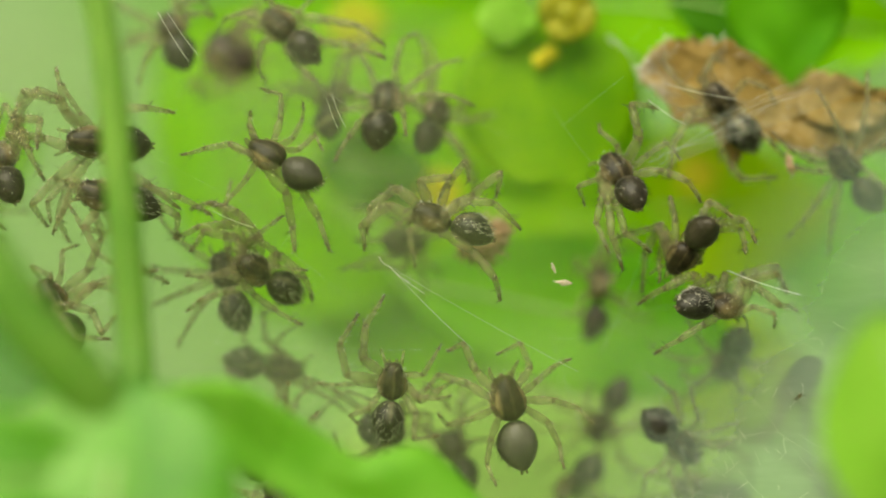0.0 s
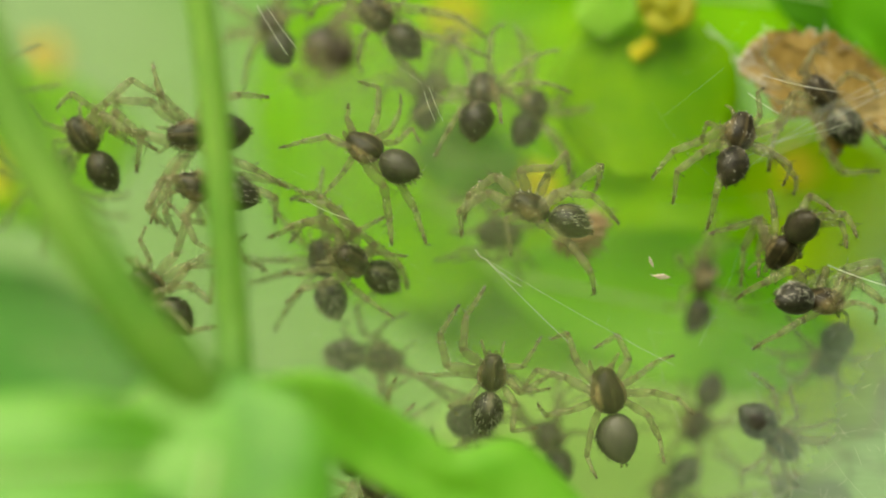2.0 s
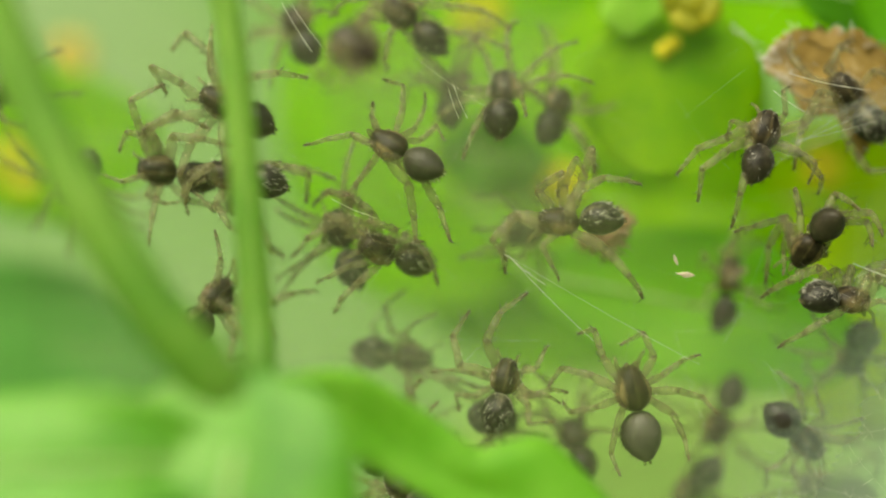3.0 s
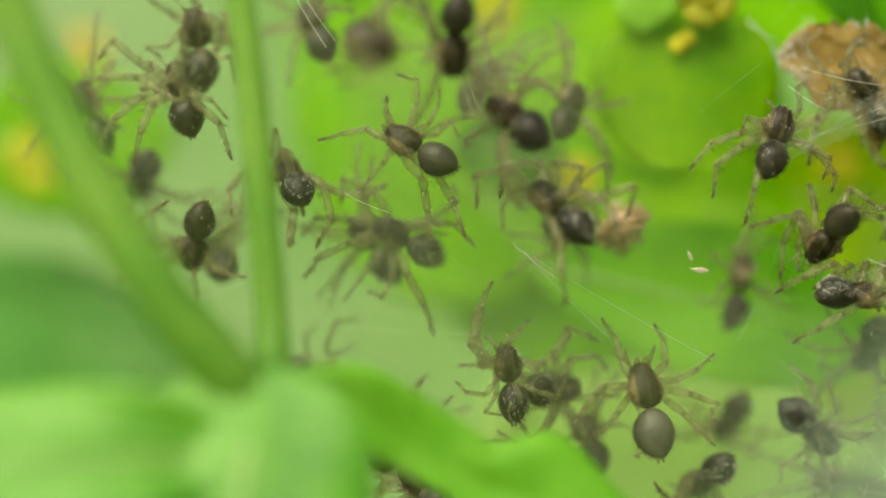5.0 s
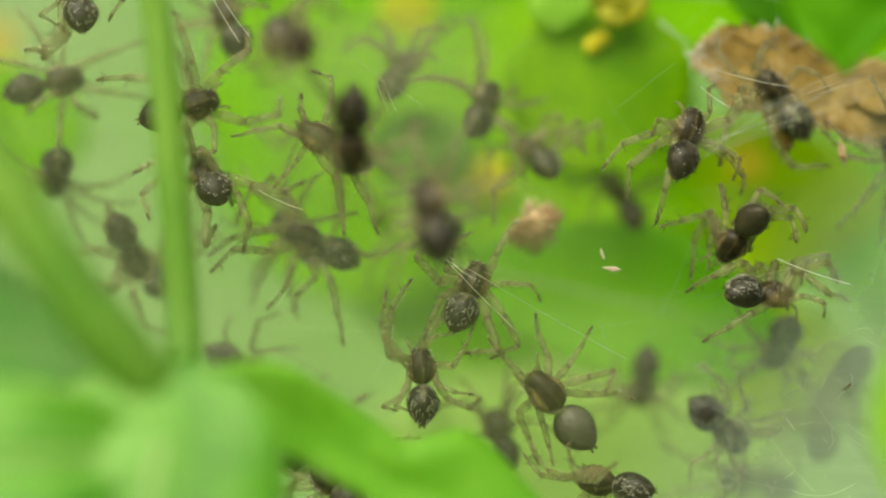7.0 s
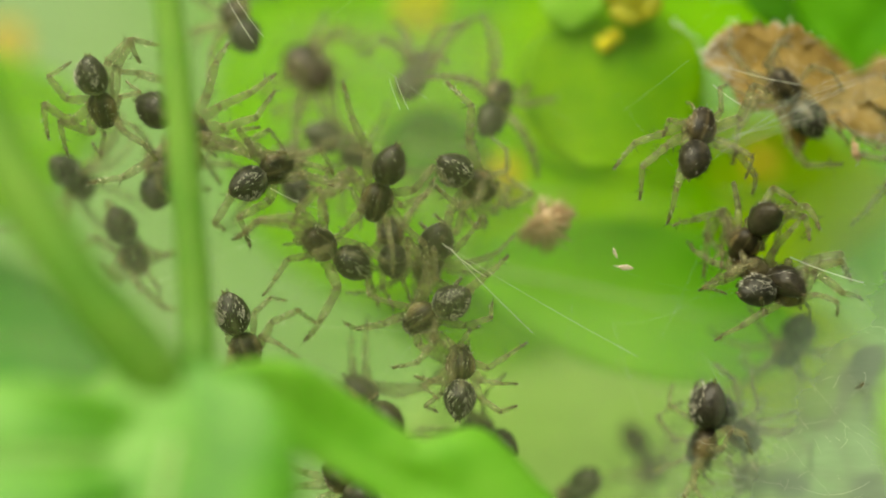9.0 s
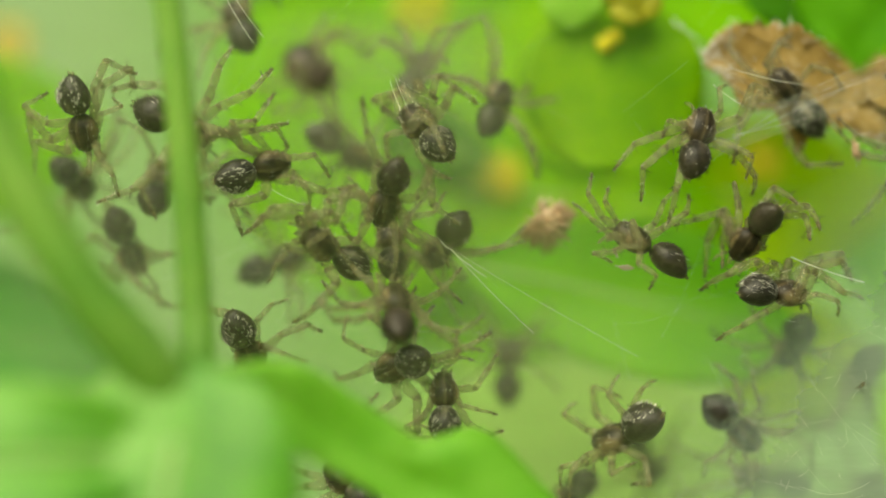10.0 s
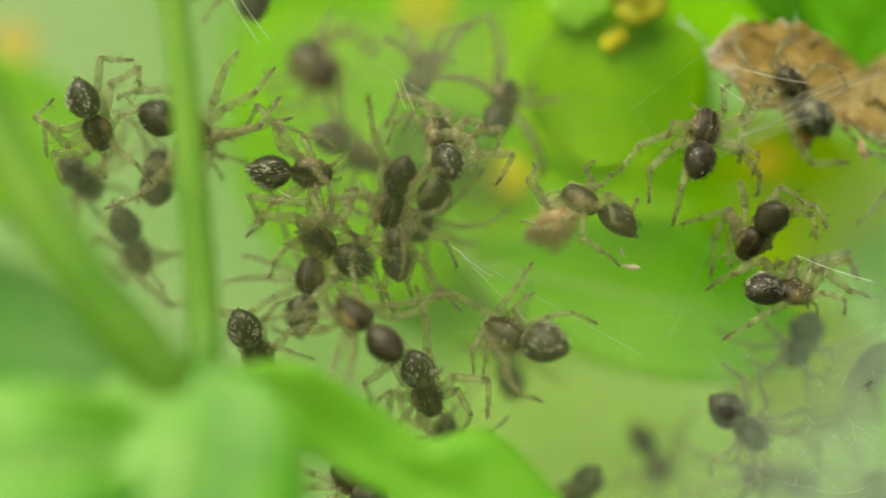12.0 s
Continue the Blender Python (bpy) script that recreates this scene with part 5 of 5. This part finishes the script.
stance(spiders[32], 5.5, [None, (37, 13, -68, 12, -126, -51, 1.0), None, None, (59, 48, 112, 1, 134, 0, 1.34), (-68, 42, -148, 9, -179, -40, 0.92), (152, 0, -180, -1, -123, -1, 1.34), (-176, 11, -174, 10, -160, -51, 1.12)])


def held(row, t):
    """The directions of a leg's stretches at t, between its stances."""
    poses = row[5]
    if not poses:
        return row[4]
    if t <= poses[0][0]:
        return poses[0][1]
    for (t0, a), (t1, b) in zip(poses, poses[1:]):
        if t <= t1:
            f = (t - t0) / (t1 - t0)
            f = f * f * (3 - 2 * f)
            return [u.lerp(v, f) if u.dot(v) > -0.9 else u.lerp(v + Vector((0.3, 0.3, 0.6)), f) for u, v in zip(a, b)]
    return poses[-1][1]


def crawl(thing, rows):
    """Keys a spider's way, and the swing of its legs by the distance that it goes."""
    walk(thing, [(r[0], crawl_pose(*r[1:])) for r in rows])
    steps, phase = [(0.0, 0.0)], 0.0
    for a, b in zip(rows, rows[1:]):
        n = max(1, round((b[0] - a[0]) / 0.25))
        gone = math.dist(a[1:4], b[1:4]) + abs(b[4] - a[4]) / 60
        if gone < 0.12:
            gone = 0.0
        for k in range(1, n + 1):
            phase += min(gone / n * 3.2, 1.3)
            steps.append((a[0] + (b[0] - a[0]) * k / n, phase))
    size, legs = LEGS[thing.name]
    changes = any(len(row[5]) > 1 for row in legs)
    keep = steps if changes else [s for i, s in enumerate(steps) if i in (0, len(steps) - 1) or s[1] != steps[i - 1][1] or s[1] != steps[i + 1][1]]
    for row in legs:
        trio, joint, reach, offset = row[:4]
        keys = []
        for t, p in keep:
            swing = pose(0, 0, 0, 0, 0, 14 * (math.sin(p + offset) - math.sin(offset))).to_3x3()
            rise = Vector((0, 0, 0.11 * (math.cos(p + offset) - math.cos(offset))))
            keys.append((t, leg_poses(joint, [swing @ (w + rise) for w in held(row, t)], reach)))
        for k, o in enumerate(trio):
            walk(o, [(t, m[k]) for t, m in keys])


def motions():
    crawl(spiders[0], [(0, 1.98, 0.0, 1.17, 162, 0, -52), (1, 2.01, 0.0, 1.18, 161, 0, -52), (2.5, 2.02, 0.0, 1.26, 159, 0, -52), (3, 2.18, 0.0, 1.00, 183, 0, -52), (3.2, 2.03, 0.0, 0.98, 182, 0, -52), (5, 1.20, -2.0, 1.08, 135, 28, -52), (5.2, 0.78, -2.5, 1.17, 137, 36, -52), (5.5, 0.49, -3.0, 1.62, 148, 20, -52), (6, 0.72, -3.5, 1.21, 135, 0, -60), (6.5, 0.46, -3.5, 0.94, 171, 45, -60), (7, 3.31, 4.3, 2.89, 124, 58, -40), (7.67, 2.44, 3.1, 2.61, 72, 55, -33), (8.33, 1.58, 2.2, 2.34, 20, 51, -27), (9, 0.73, 1.1, 2.07, -32, 47, -20), (9.25, 0.50, 0.5, 2.38, 29, 47, -20), (9.5, 0.28, 0.0, 2.70, 90, 47, -20), (10, -0.47, 0.0, 3.28, 130, 39, 0), (10.5, -0.67, 0.0, 3.38, 129, 26, -52), (11, -0.14, 0.0, 3.20, 128, 23, -52), (12, -0.19, 0.0, 2.84, 106, 47, -52)])
    crawl(spiders[1], [(0, -2.74, 0.0, 2.94, 150, 17, 150), (7.2, -2.74, 0.0, 2.94, 150, 17, 150), (7.7, -2.91, 1.4, 2.96, 95, 25, 150), (8.2, -3.05, 3.0, 3.05, 40, 25, 150), (8.8, -3.13, 4.3, 3.10, -28, 20, 150), (12, -3.13, 4.3, 3.10, -30, 20, 150)])
    crawl(spiders[2], [(0, 0.12, 1.9, 4.52, 80, 38, 20), (3, 0.06, 1.9, 4.58, 87, 39, 20), (3.2, 0.03, 1.1, 4.50, 90, 40, 20), (5, 0.03, -3.0, 3.54, 141, 41, 20), (5.5, -0.17, -3.5, 3.22, 157, 41, 20), (6, -0.17, -4.5, 2.69, 195, 50, 20), (6.5, -0.13, -5.0, 2.09, 194, 46, 20), (6.75, -0.00, -5.5, 1.45, 150, 42, 20), (7, 0.13, -6.0, 0.81, 106, 38, 20), (8, -0.10, -2.5, 0.30, 180, 45, 20), (9, -0.34, 1.1, -0.20, 254, 53, 20), (9.5, 0.01, 1.9, 0.14, 252, 52, 20), (10, 0.02, 1.9, 0.23, 236, 46, 20), (10.5, -0.08, 1.9, 0.40, 246, 45, 20), (10.75, 0.05, 1.9, 0.65, 194, 50, 20), (11, 0.19, 1.9, 0.92, 141, 55, 20), (11.5, -0.25, 1.9, 1.03, 193, 47, 20), (12, -0.70, 1.9, 1.14, 246, 39, 20)])
    crawl(spiders[3], [(0, -1.49, 4.6, 4.91, 83, 53, 30), (3, -1.50, 4.6, 4.97, 84, 53, 30), (5, -1.02, 4.6, 5.17, 56, 44, 30), (6, -0.83, 4.6, 5.47, 55, 55, 30), (7, -0.91, 4.6, 5.50, 64, 53, 30), (9, -0.77, 4.6, 5.45, 64, 53, 30), (12, -0.77, 4.6, 5.45, 64, 53, 30)])
    crawl(spiders[5], [(0, -2.58, 2.3, 6.89, 140, 23, 10), (3, -2.57, 2.3, 6.96, 143, 0, 10), (3.2, -2.60, 2.3, 7.03, 144, 0, 10), (3.7, -2.43, 2.3, 8.12, 162, 28, 10), (4, -2.37, 2.3, 8.35, 203, 29, 10), (4.3, -2.31, 2.3, 8.57, 243, 30, 10), (5, -1.62, -4.0, 5.63, 266, 31, 10), (5.5, -2.14, -4.5, 4.84, 288, 33, 10), (6, -2.25, -5.0, 4.05, 266, 48, 10), (6.5, -1.88, -5.0, 3.16, 254, 0, 10), (7, -2.06, -4.5, 3.03, 272, 32, 10), (9, -1.71, -0.5, 1.81, 254, 26, 10), (10, -1.56, -0.5, 1.60, 256, 40, 10), (12, -1.53, -0.5, 1.60, 257, 36, 10)])
    crawl(spiders[6], [(0, -3.58, -5.5, 5.25, -42, -62, 0), (7, -3.45, -5.5, 5.23, -41, -62, 0), (9, -3.25, -5.5, 4.42, -50, -62, 0), (12, -3.26, -5.5, 4.51, -51, -62, 0)])
    crawl(spiders[7], [(0, -6.28, 4.6, 7.08, 116, 42, 10), (7, -6.19, 4.6, 6.91, 119, 33, 10), (9, -6.31, 4.6, 6.95, 124, 44, 10), (10.5, -6.30, 4.6, 6.98, 116, 48, 10), (11, -6.12, 4.6, 7.35, 113, 49, 10), (12, -6.09, 4.6, 8.02, 107, 46, 10)])
    crawl(spiders[8], [(0, -7.80, 0.8, 3.59, 175, 0, 0), (1, -7.81, 0.8, 3.65, 180, 0, 0), (2.5, -7.80, 0.8, 3.63, 183, 0, 0), (3, -7.69, 0.8, 4.25, 151, 0, 0), (3.2, -7.83, 0.8, 4.39, 140, 0, 0), (5, -9.64, 0.8, 4.47, 106, 16, 0), (5.5, -9.39, 0.8, 4.52, 103, 0, 0), (6, -8.47, 0.8, 4.65, 90, 30, 0), (6.5, -7.36, 0.8, 4.39, 35, 0, 0), (7, -7.18, 0.8, 4.02, 19, 21, 0), (9, -7.69, 0.8, 3.64, -30, 0, 0), (10.5, -7.74, 0.8, 3.57, -25, 0, 0), (12, -7.76, 0.8, 3.52, -25, 0, 0)])
    crawl(spiders[9], [(0, -10.75, 1.1, 2.85, 119, 40, 15), (1, -11.17, 1.1, 3.23, 130, 0, 15), (1.5, -11.22, 1.1, 3.19, 126, 0, 15), (2.5, -10.94, 1.1, 3.08, 120, 0, 15), (3, -9.47, 1.1, 2.47, 171, 0, 15), (3.2, -9.36, 1.1, 2.15, 172, 24, 15), (4.1, -9.54, 1.1, 1.09, 240, 0, 15), (5, -9.35, 1.1, 0.44, 251, 36, 15), (5.5, -9.66, 1.1, 1.11, 275, 43, 15), (6, -9.01, 1.1, 0.55, 273, 34, 15), (6.5, -9.20, 1.1, 0.30, 287, 41, 15), (7, -9.06, 2.9, 0.04, 291, 40, 15), (9, -9.46, 2.9, 0.12, 289, 36, 15), (12, -9.55, 2.9, 0.19, 288, 36, 15)])
    crawl(spiders[10], [(0, -7.50, 0.6, 1.94, 165, 0, -30), (1.5, -7.55, 0.6, 1.90, 169, 0, -30), (3, -7.41, 0.6, 2.26, 169, 0, -30), (5, -6.48, 0.6, 2.08, 128, 52, -30), (5.5, -6.47, 0.6, 2.06, 126, 57, -30), (6, -6.41, 0.6, 2.02, 128, 56, -30), (6.5, -6.41, 0.6, 1.98, 132, 59, -30), (7, -6.35, 0.6, 1.94, 130, 57, -30), (8, -5.76, 0.6, 2.01, 82, 52, -30), (9, -5.16, 0.6, 2.09, 35, 46, -30), (9.5, -5.34, 0.6, 2.27, 20, 42, -30), (10, -5.41, 0.6, 2.25, 20, 36, -30), (10.5, -5.25, 0.6, 2.25, 17, 38, -30), (11, -4.92, 0.6, 2.24, 4, 34, -30), (12, -4.50, 0.6, 2.22, -2, 0, -30)])
    crawl(spiders[11], [(0, -9.19, 0.8, -1.31, 121, 16, -20), (1, -9.21, 0.8, -1.18, 127, 0, -20), (2.5, -9.05, 0.8, -1.15, 137, 0, -20), (2.75, -8.78, 0.8, -1.35, 98, 15, -20), (3, -8.52, 0.8, -1.55, 59, 30, -20), (3.2, -9.20, 2.7, -1.86, 48, 28, -20), (4.1, -9.21, 3.5, -1.07, 95, 42, -20), (5, -9.21, 4.3, -0.28, 143, 56, -20), (5.5, -9.21, 4.3, -0.33, 140, 59, -20), (7, -8.62, 5.9, -0.93, 134, 62, -20), (9, -8.47, 2.7, 2.03, 98, 44, -20), (10, -8.51, 2.7, 1.78, 90, 51, -20), (10.5, -8.49, 2.7, 1.22, 83, 44, -20), (11, -8.67, 2.7, 0.98, 57, 57, -20), (12, -8.70, 2.7, 2.14, 101, 48, -20)])
    crawl(spiders[12], [(0, -3.53, 3.3, -3.01, -7, 0, 0), (2.5, -3.35, 3.3, -2.98, -4, 0, 0), (3, -3.30, 3.3, -3.00, -6, 0, 0), (3.2, -3.41, 3.3, -3.05, -6, 0, 0), (5, -6.15, 3.3, -3.84, -16, 16, 0), (6, -5.87, 3.3, -3.61, -35, 0, 0), (7, -5.76, 3.3, -3.61, -31, 32, 0), (8.8, -5.86, 0.3, -2.43, -69, 20, 0), (9, -5.77, 0.3, -2.46, -69, 17, 0), (9.5, -5.71, 0.3, -2.57, -67, 22, 0), (10, -5.64, 0.3, -2.71, -68, 42, 0), (12, -5.63, 0.3, -2.69, -66, 40, 0)])
    crawl(spiders[13], [(0, -7.87, 0.0, 10.68, -82, 22, -25), (3.2, -8.42, 0.0, 10.48, -90, 22, -25), (3.8, -8.49, -0.7, 8.85, -147, 15, -25), (4.4, -8.57, -1.3, 7.22, -204, 7, -25), (5, -8.64, -2.0, 5.58, -260, 0, -25), (5.5, -9.26, -2.0, 6.54, -248, 32, -25), (6, -9.61, -1.0, 7.03, -257, 31, -25), (6.5, -10.88, 0.0, 7.33, -249, 48, -25), (7, -9.93, 0.0, 6.97, -249, 37, -25), (7.5, -9.75, 0.0, 6.67, -188, 43, -25), (8, -9.57, 0.0, 6.37, -127, 49, -25), (9, -9.78, 0.0, 4.35, -76, 36, -25), (9.5, -10.18, 0.0, 3.76, -74, 30, -25), (10, -10.30, 0.0, 3.78, -78, 27, -25), (10.5, -10.13, 0.0, 3.71, -74, 27, -25), (12, -10.14, 0.0, 3.77, -70, 33, -25)])
    crawl(spiders[14], [(0, -15.58, 3.0, 5.04, 30, 0, 0), (3.2, -15.98, 3.0, 4.66, 23, 0, 0), (4.1, -14.46, 3.0, 4.39, 67, 0, 0), (5, -12.93, 3.0, 4.11, 112, 0, 0), (5.5, -12.87, 3.0, 4.12, 107, 0, 0), (6, -12.77, 3.0, 3.80, 105, 0, 0), (6.25, -13.12, 3.0, 4.26, 66, 14, 0), (6.5, -13.45, 3.0, 4.70, 27, 28, 0), (7, -11.58, 3.0, 4.92, 16, 18, 0), (9, -16.48, 3.0, 5.19, 16, 18, 0), (12, -16.48, 3.0, 5.19, 16, 18, 0)])
    crawl(spiders[15], [(0, -13.14, 4.1, 2.90, -135, 43, 20), (3.2, -13.10, 4.1, 2.56, -132, 45, 20), (5, -11.63, 4.1, 2.40, -127, 48, 20), (5.5, -11.46, 4.1, 2.26, -127, 49, 20), (6, -11.52, 4.1, 2.28, -122, 52, 20), (6.5, -11.88, 4.1, 2.50, -119, 47, 20), (7, -11.52, 4.1, 2.34, -122, 52, 20), (9, -11.44, 4.1, 2.12, -56, 62, 20), (12, -11.39, 4.1, 2.20, -56, 62, 20)])
    crawl(spiders[16], [(0, 0.26, 0.0, -3.78, 86, 0, -5), (1, 0.30, 0.0, -3.76, 86, 0, -5), (2.5, 0.37, 0.0, -3.73, 85, 0, -5), (3, -0.00, 0.0, -3.87, 79, 26, -5), (3.2, 0.13, 0.0, -3.80, 77, 25, -5), (5, -0.14, 0.0, -3.68, 102, 0, -30), (5.5, -0.09, 0.0, -3.68, 101, 14, -30), (6, -0.18, 0.0, -3.78, 100, 15, -5), (6.5, -0.21, 0.0, -3.74, 98, 0, -5), (7, -0.17, 0.0, -3.79, 96, 17, -5), (9, 0.56, 0.0, -3.71, 92, 28, -5), (9.5, 0.16, 0.0, -3.70, 92, 28, -5), (10, 0.08, 0.0, -4.46, 95, 35, -5), (10.5, 0.08, 1.9, -4.34, 95, 24, -5), (12, -0.03, 2.7, -5.98, 94, 0, -5)])
    crawl(spiders[17], [(0, -0.07, 2.7, -4.91, -24, 60, 10), (3.2, -0.32, 2.7, -4.81, -14, 58, 10), (5, 1.03, 1.9, -4.04, 0, 50, 10), (5.17, 0.99, 1.5, -4.00, -56, 51, 10), (5.33, 0.96, 1.4, -3.96, -111, 53, 10), (5.5, 0.93, 1.1, -3.92, -167, 54, 10), (6, 1.11, 0.5, -3.37, -217, 53, 10), (6.5, 1.62, 0.5, -2.34, -265, 61, 10), (7, 1.12, 0.5, -1.33, -292, 34, 10), (7.5, 0.95, 0.2, -1.21, -223, 45, 10), (8, 0.78, 0.0, -1.09, -153, 56, 10), (9, -0.17, 0.0, -1.72, -148, 31, 10), (9.5, -0.78, 0.0, -2.52, -165, 33, 10), (10, -1.13, 0.0, -3.24, -153, 51, 10), (10.25, -0.73, 0.0, -3.47, -114, 48, 10), (10.5, -0.32, 0.0, -3.70, -75, 45, 10), (11, -0.69, 0.0, -3.78, -77, 37, 10), (12, -0.77, 0.0, -3.82, -70, 37, 10)])
    crawl(spiders[18], [(0, 3.71, 0.0, -4.40, 104, 0, 165), (2.5, 3.82, 0.0, -4.35, 104, 0, 165), (3, 3.82, 0.0, -4.34, 103, 0, 165), (5, 3.77, 0.0, -4.39, 103, 18, 165), (5.5, 3.75, 0.0, -4.46, 104, 15, 165), (6, 3.80, 0.0, -4.16, 119, 0, 165), (6.5, 4.31, 0.0, -3.87, 113, 0, 165), (7, 3.73, 0.0, -4.47, 132, 0, 165), (7.2, 3.29, 0.0, -4.15, 123, 35, 165), (8, 5.00, 1.1, -4.37, 127, 33, 215), (8.4, 6.30, 2.0, -4.55, 155, 36, 235), (8.6, 7.10, 2.2, -4.70, 205, 34, 245), (8.8, 7.62, 1.9, -4.95, 245, 28, 260), (9, 7.81, 1.5, -5.18, 261, 24, 270), (9.2, 7.39, 1.3, -5.54, 251, 22, 272), (9.4, 6.60, 1.1, -5.42, 246, 28, 276), (9.5, 6.25, 1.1, -5.33, 234, 36, 280), (10, 5.35, 0.6, -5.29, 211, 45, 280), (10.5, 5.21, 0.3, -5.52, 206, 41, 295), (11, 4.56, 0.0, -4.30, 183, 38, 345), (11.5, 3.04, -0.4, -3.19, 176, 40, 330), (12, 2.10, -0.6, -2.54, 165, 33, 328)])
    crawl(spiders[21], [(0, 2.33, 4.3, -5.99, 114, 45, 0), (7, 2.25, 4.3, -5.86, 107, 46, 0), (9, 1.47, 2.7, -5.66, 156, 50, 0), (9.5, 2.17, 7.5, -4.23, 95, 34, 0), (12, 1.96, 7.5, -3.69, 97, 0, 0)])
    crawl(spiders[22], [(0, 6.26, 5.9, -6.78, -128, 47, 35), (3.2, 6.18, 5.9, -7.07, -127, 48, 35), (5, 5.66, 2.7, -6.65, -138, 47, 35), (5.5, 6.03, 1.1, -6.51, -170, 39, 35), (6, 5.69, 0.0, -6.14, -180, 21, 35), (6.5, 5.57, 0.0, -6.00, -188, 25, 35), (7, 5.25, 0.0, -6.60, -189, 38, 35), (9, 4.25, 5.1, -7.54, -129, 50, 35), (12, 4.08, 5.1, -7.46, -131, 52, 35)])
    crawl(spiders[24], [(0, -3.27, 1.2, -0.32, 146, -35, -35), (2.5, -3.25, 1.2, -0.21, 150, -36, -35), (3, -3.12, 1.2, 0.07, 162, -28, -35), (5, -3.22, 2.2, 0.31, 150, -26, -35), (6, -3.22, 2.2, 0.14, 154, -31, -35), (7, -3.21, 2.2, 0.10, 155, -22, -35), (9, -3.04, 0.0, -0.14, 148, -31, -35), (12, -3.23, 0.0, -0.06, 149, -30, -35)])
    crawl(spiders[25], [(0, -4.41, 1.9, -0.64, 105, 0, 25), (2.5, -4.45, 1.9, -0.40, 102, 0, 25), (3, -4.60, 1.9, 0.29, 108, 0, 25), (3.2, -4.65, 1.9, 0.42, 117, 0, 25), (5, -4.29, 3.5, 0.14, 124, 0, 25), (5.5, -4.17, 3.5, 0.21, 132, 0, 25), (6, -3.75, 3.5, 0.30, 134, 23, 25), (7, -3.91, 3.5, 0.34, 141, 25, 25), (9, -4.63, 4.5, 2.30, 110, 40, 25), (9.5, -4.59, 5.0, 1.97, 100, 35, 25), (10, -5.34, 5.5, -0.52, 20, 30, 25), (10.5, -4.80, 4.5, -3.00, -60, 30, 25), (11, -4.87, 2.0, -2.49, -20, 20, 25), (11.5, -3.99, 1.5, -2.00, 65, 15, 25), (12, -4.12, 1.2, -1.30, 80, 20, 25)])
    crawl(spiders[26], [(0, 0.80, 4.6, 0.77, -10, 61, 0), (3.2, 0.72, 4.6, 0.83, -10, 62, 0), (5, 1.52, 4.6, 0.80, -15, 61, 0), (5.5, 0.40, 4.6, 0.78, -16, 59, 0), (7, 0.34, 4.6, 0.80, -9, 61, 0), (8, -0.59, 2.8, 0.44, 42, 51, 0), (9, -1.49, 1.1, 0.08, 93, 41, 0), (12, -1.54, 1.1, -0.02, 90, 47, 0)])
    crawl(spiders[27], [(0, 6.90, 5.9, -1.19, 86, 0, -75), (3, 7.12, 5.9, -1.16, 85, 0, -75), (3.2, 7.03, 5.9, -1.17, 86, 0, -75), (5, 7.03, 5.9, -1.24, 85, 0, -75), (5.5, 6.49, 5.9, 0.59, 129, 16, -75), (6, 6.14, 6.7, 1.66, 129, 29, -75), (7, 6.34, 7.5, 1.67, 125, 32, -75), (8, 8.88, 4.3, 0.07, 162, 33, -75), (9, 9.34, 0.5, -0.67, 162, 37, -75), (9.3, 8.05, 0.0, -0.39, 161, 22, -75), (9.5, 7.45, 0.0, -0.38, 150, 20, -75), (10, 5.88, 0.0, 0.05, 154, 0, -75), (10.5, 5.46, 0.0, -0.02, 169, 0, -75), (11, 4.31, 0.0, 0.72, 166, 0, -75), (12, 4.25, 0.0, 1.14, 157, 0, -75)])
    crawl(spiders[28], [(0, -2.99, 1.4, -5.72, 16, 48, 150), (3.2, -3.16, 1.4, -5.93, 13, 54, 150), (7.2, -3.60, 1.4, -6.01, 21, 57, 150), (8, -2.76, 1.4, -5.25, 80, 44, 150), (8.8, -1.91, 1.4, -4.50, 138, 30, 150), (9, -1.95, 1.4, -4.50, 141, 24, 150), (9.25, -1.85, 1.4, -4.75, 100, 33, 150), (9.5, -1.74, 1.4, -5.01, 59, 42, 150), (10, -1.18, -2.0, -1.65, 108, 59, 150), (10.5, -1.26, -3.5, -2.98, 101, 20, 150), (11, -1.72, -2.5, -2.07, 128, 43, 150), (12, -2.13, -2.2, -2.08, 143, 16, 150)])
    crawl(spiders[29], [(0, 6.95, 0.2, 2.37, 120, 46, -15), (0.3, 7.07, 0.2, 2.62, 98, 34, -15), (0.5, 7.23, 0.2, 3.01, 88, 25, -15), (1, 7.35, 0.2, 3.11, 77, 26, -15), (12, 7.21, 0.2, 2.99, 79, 32, -15)])
    crawl(spiders[35], [(0, 14.19, 4.3, -7.38, 98, 19, 10), (3.2, 13.62, 4.3, -7.60, 98, 22, 10), (6, 12.90, 4.3, -6.06, 96, 48, 10), (6.5, 12.59, 4.3, -5.64, 90, 37, 10), (7, 12.26, 4.3, -5.30, 82, 20, 10), (9, 13.31, 4.3, -7.78, 83, 58, 10), (12, 13.31, 4.3, -7.78, 83, 58, 10)])
    crawl(spiders[36], [(0, 7.29, 6.7, -4.79, -117, 23, 10), (3.2, 7.09, 6.7, -5.00, -111, 0, 10), (5, 6.84, 6.7, -5.33, -116, 53, 10), (6.5, 7.94, 6.7, -4.65, -69, 54, 10), (7, 6.92, 6.7, -4.14, -95, 44, 10), (7.6, 6.90, 8.0, -5.20, -110, 40, 10), (8.3, 6.95, 9.4, -6.60, -95, 30, 10), (8.8, 6.95, 10.0, -7.05, -60, 20, 10), (12, 6.95, 10.0, -7.10, -58, 20, 10)])


motions()
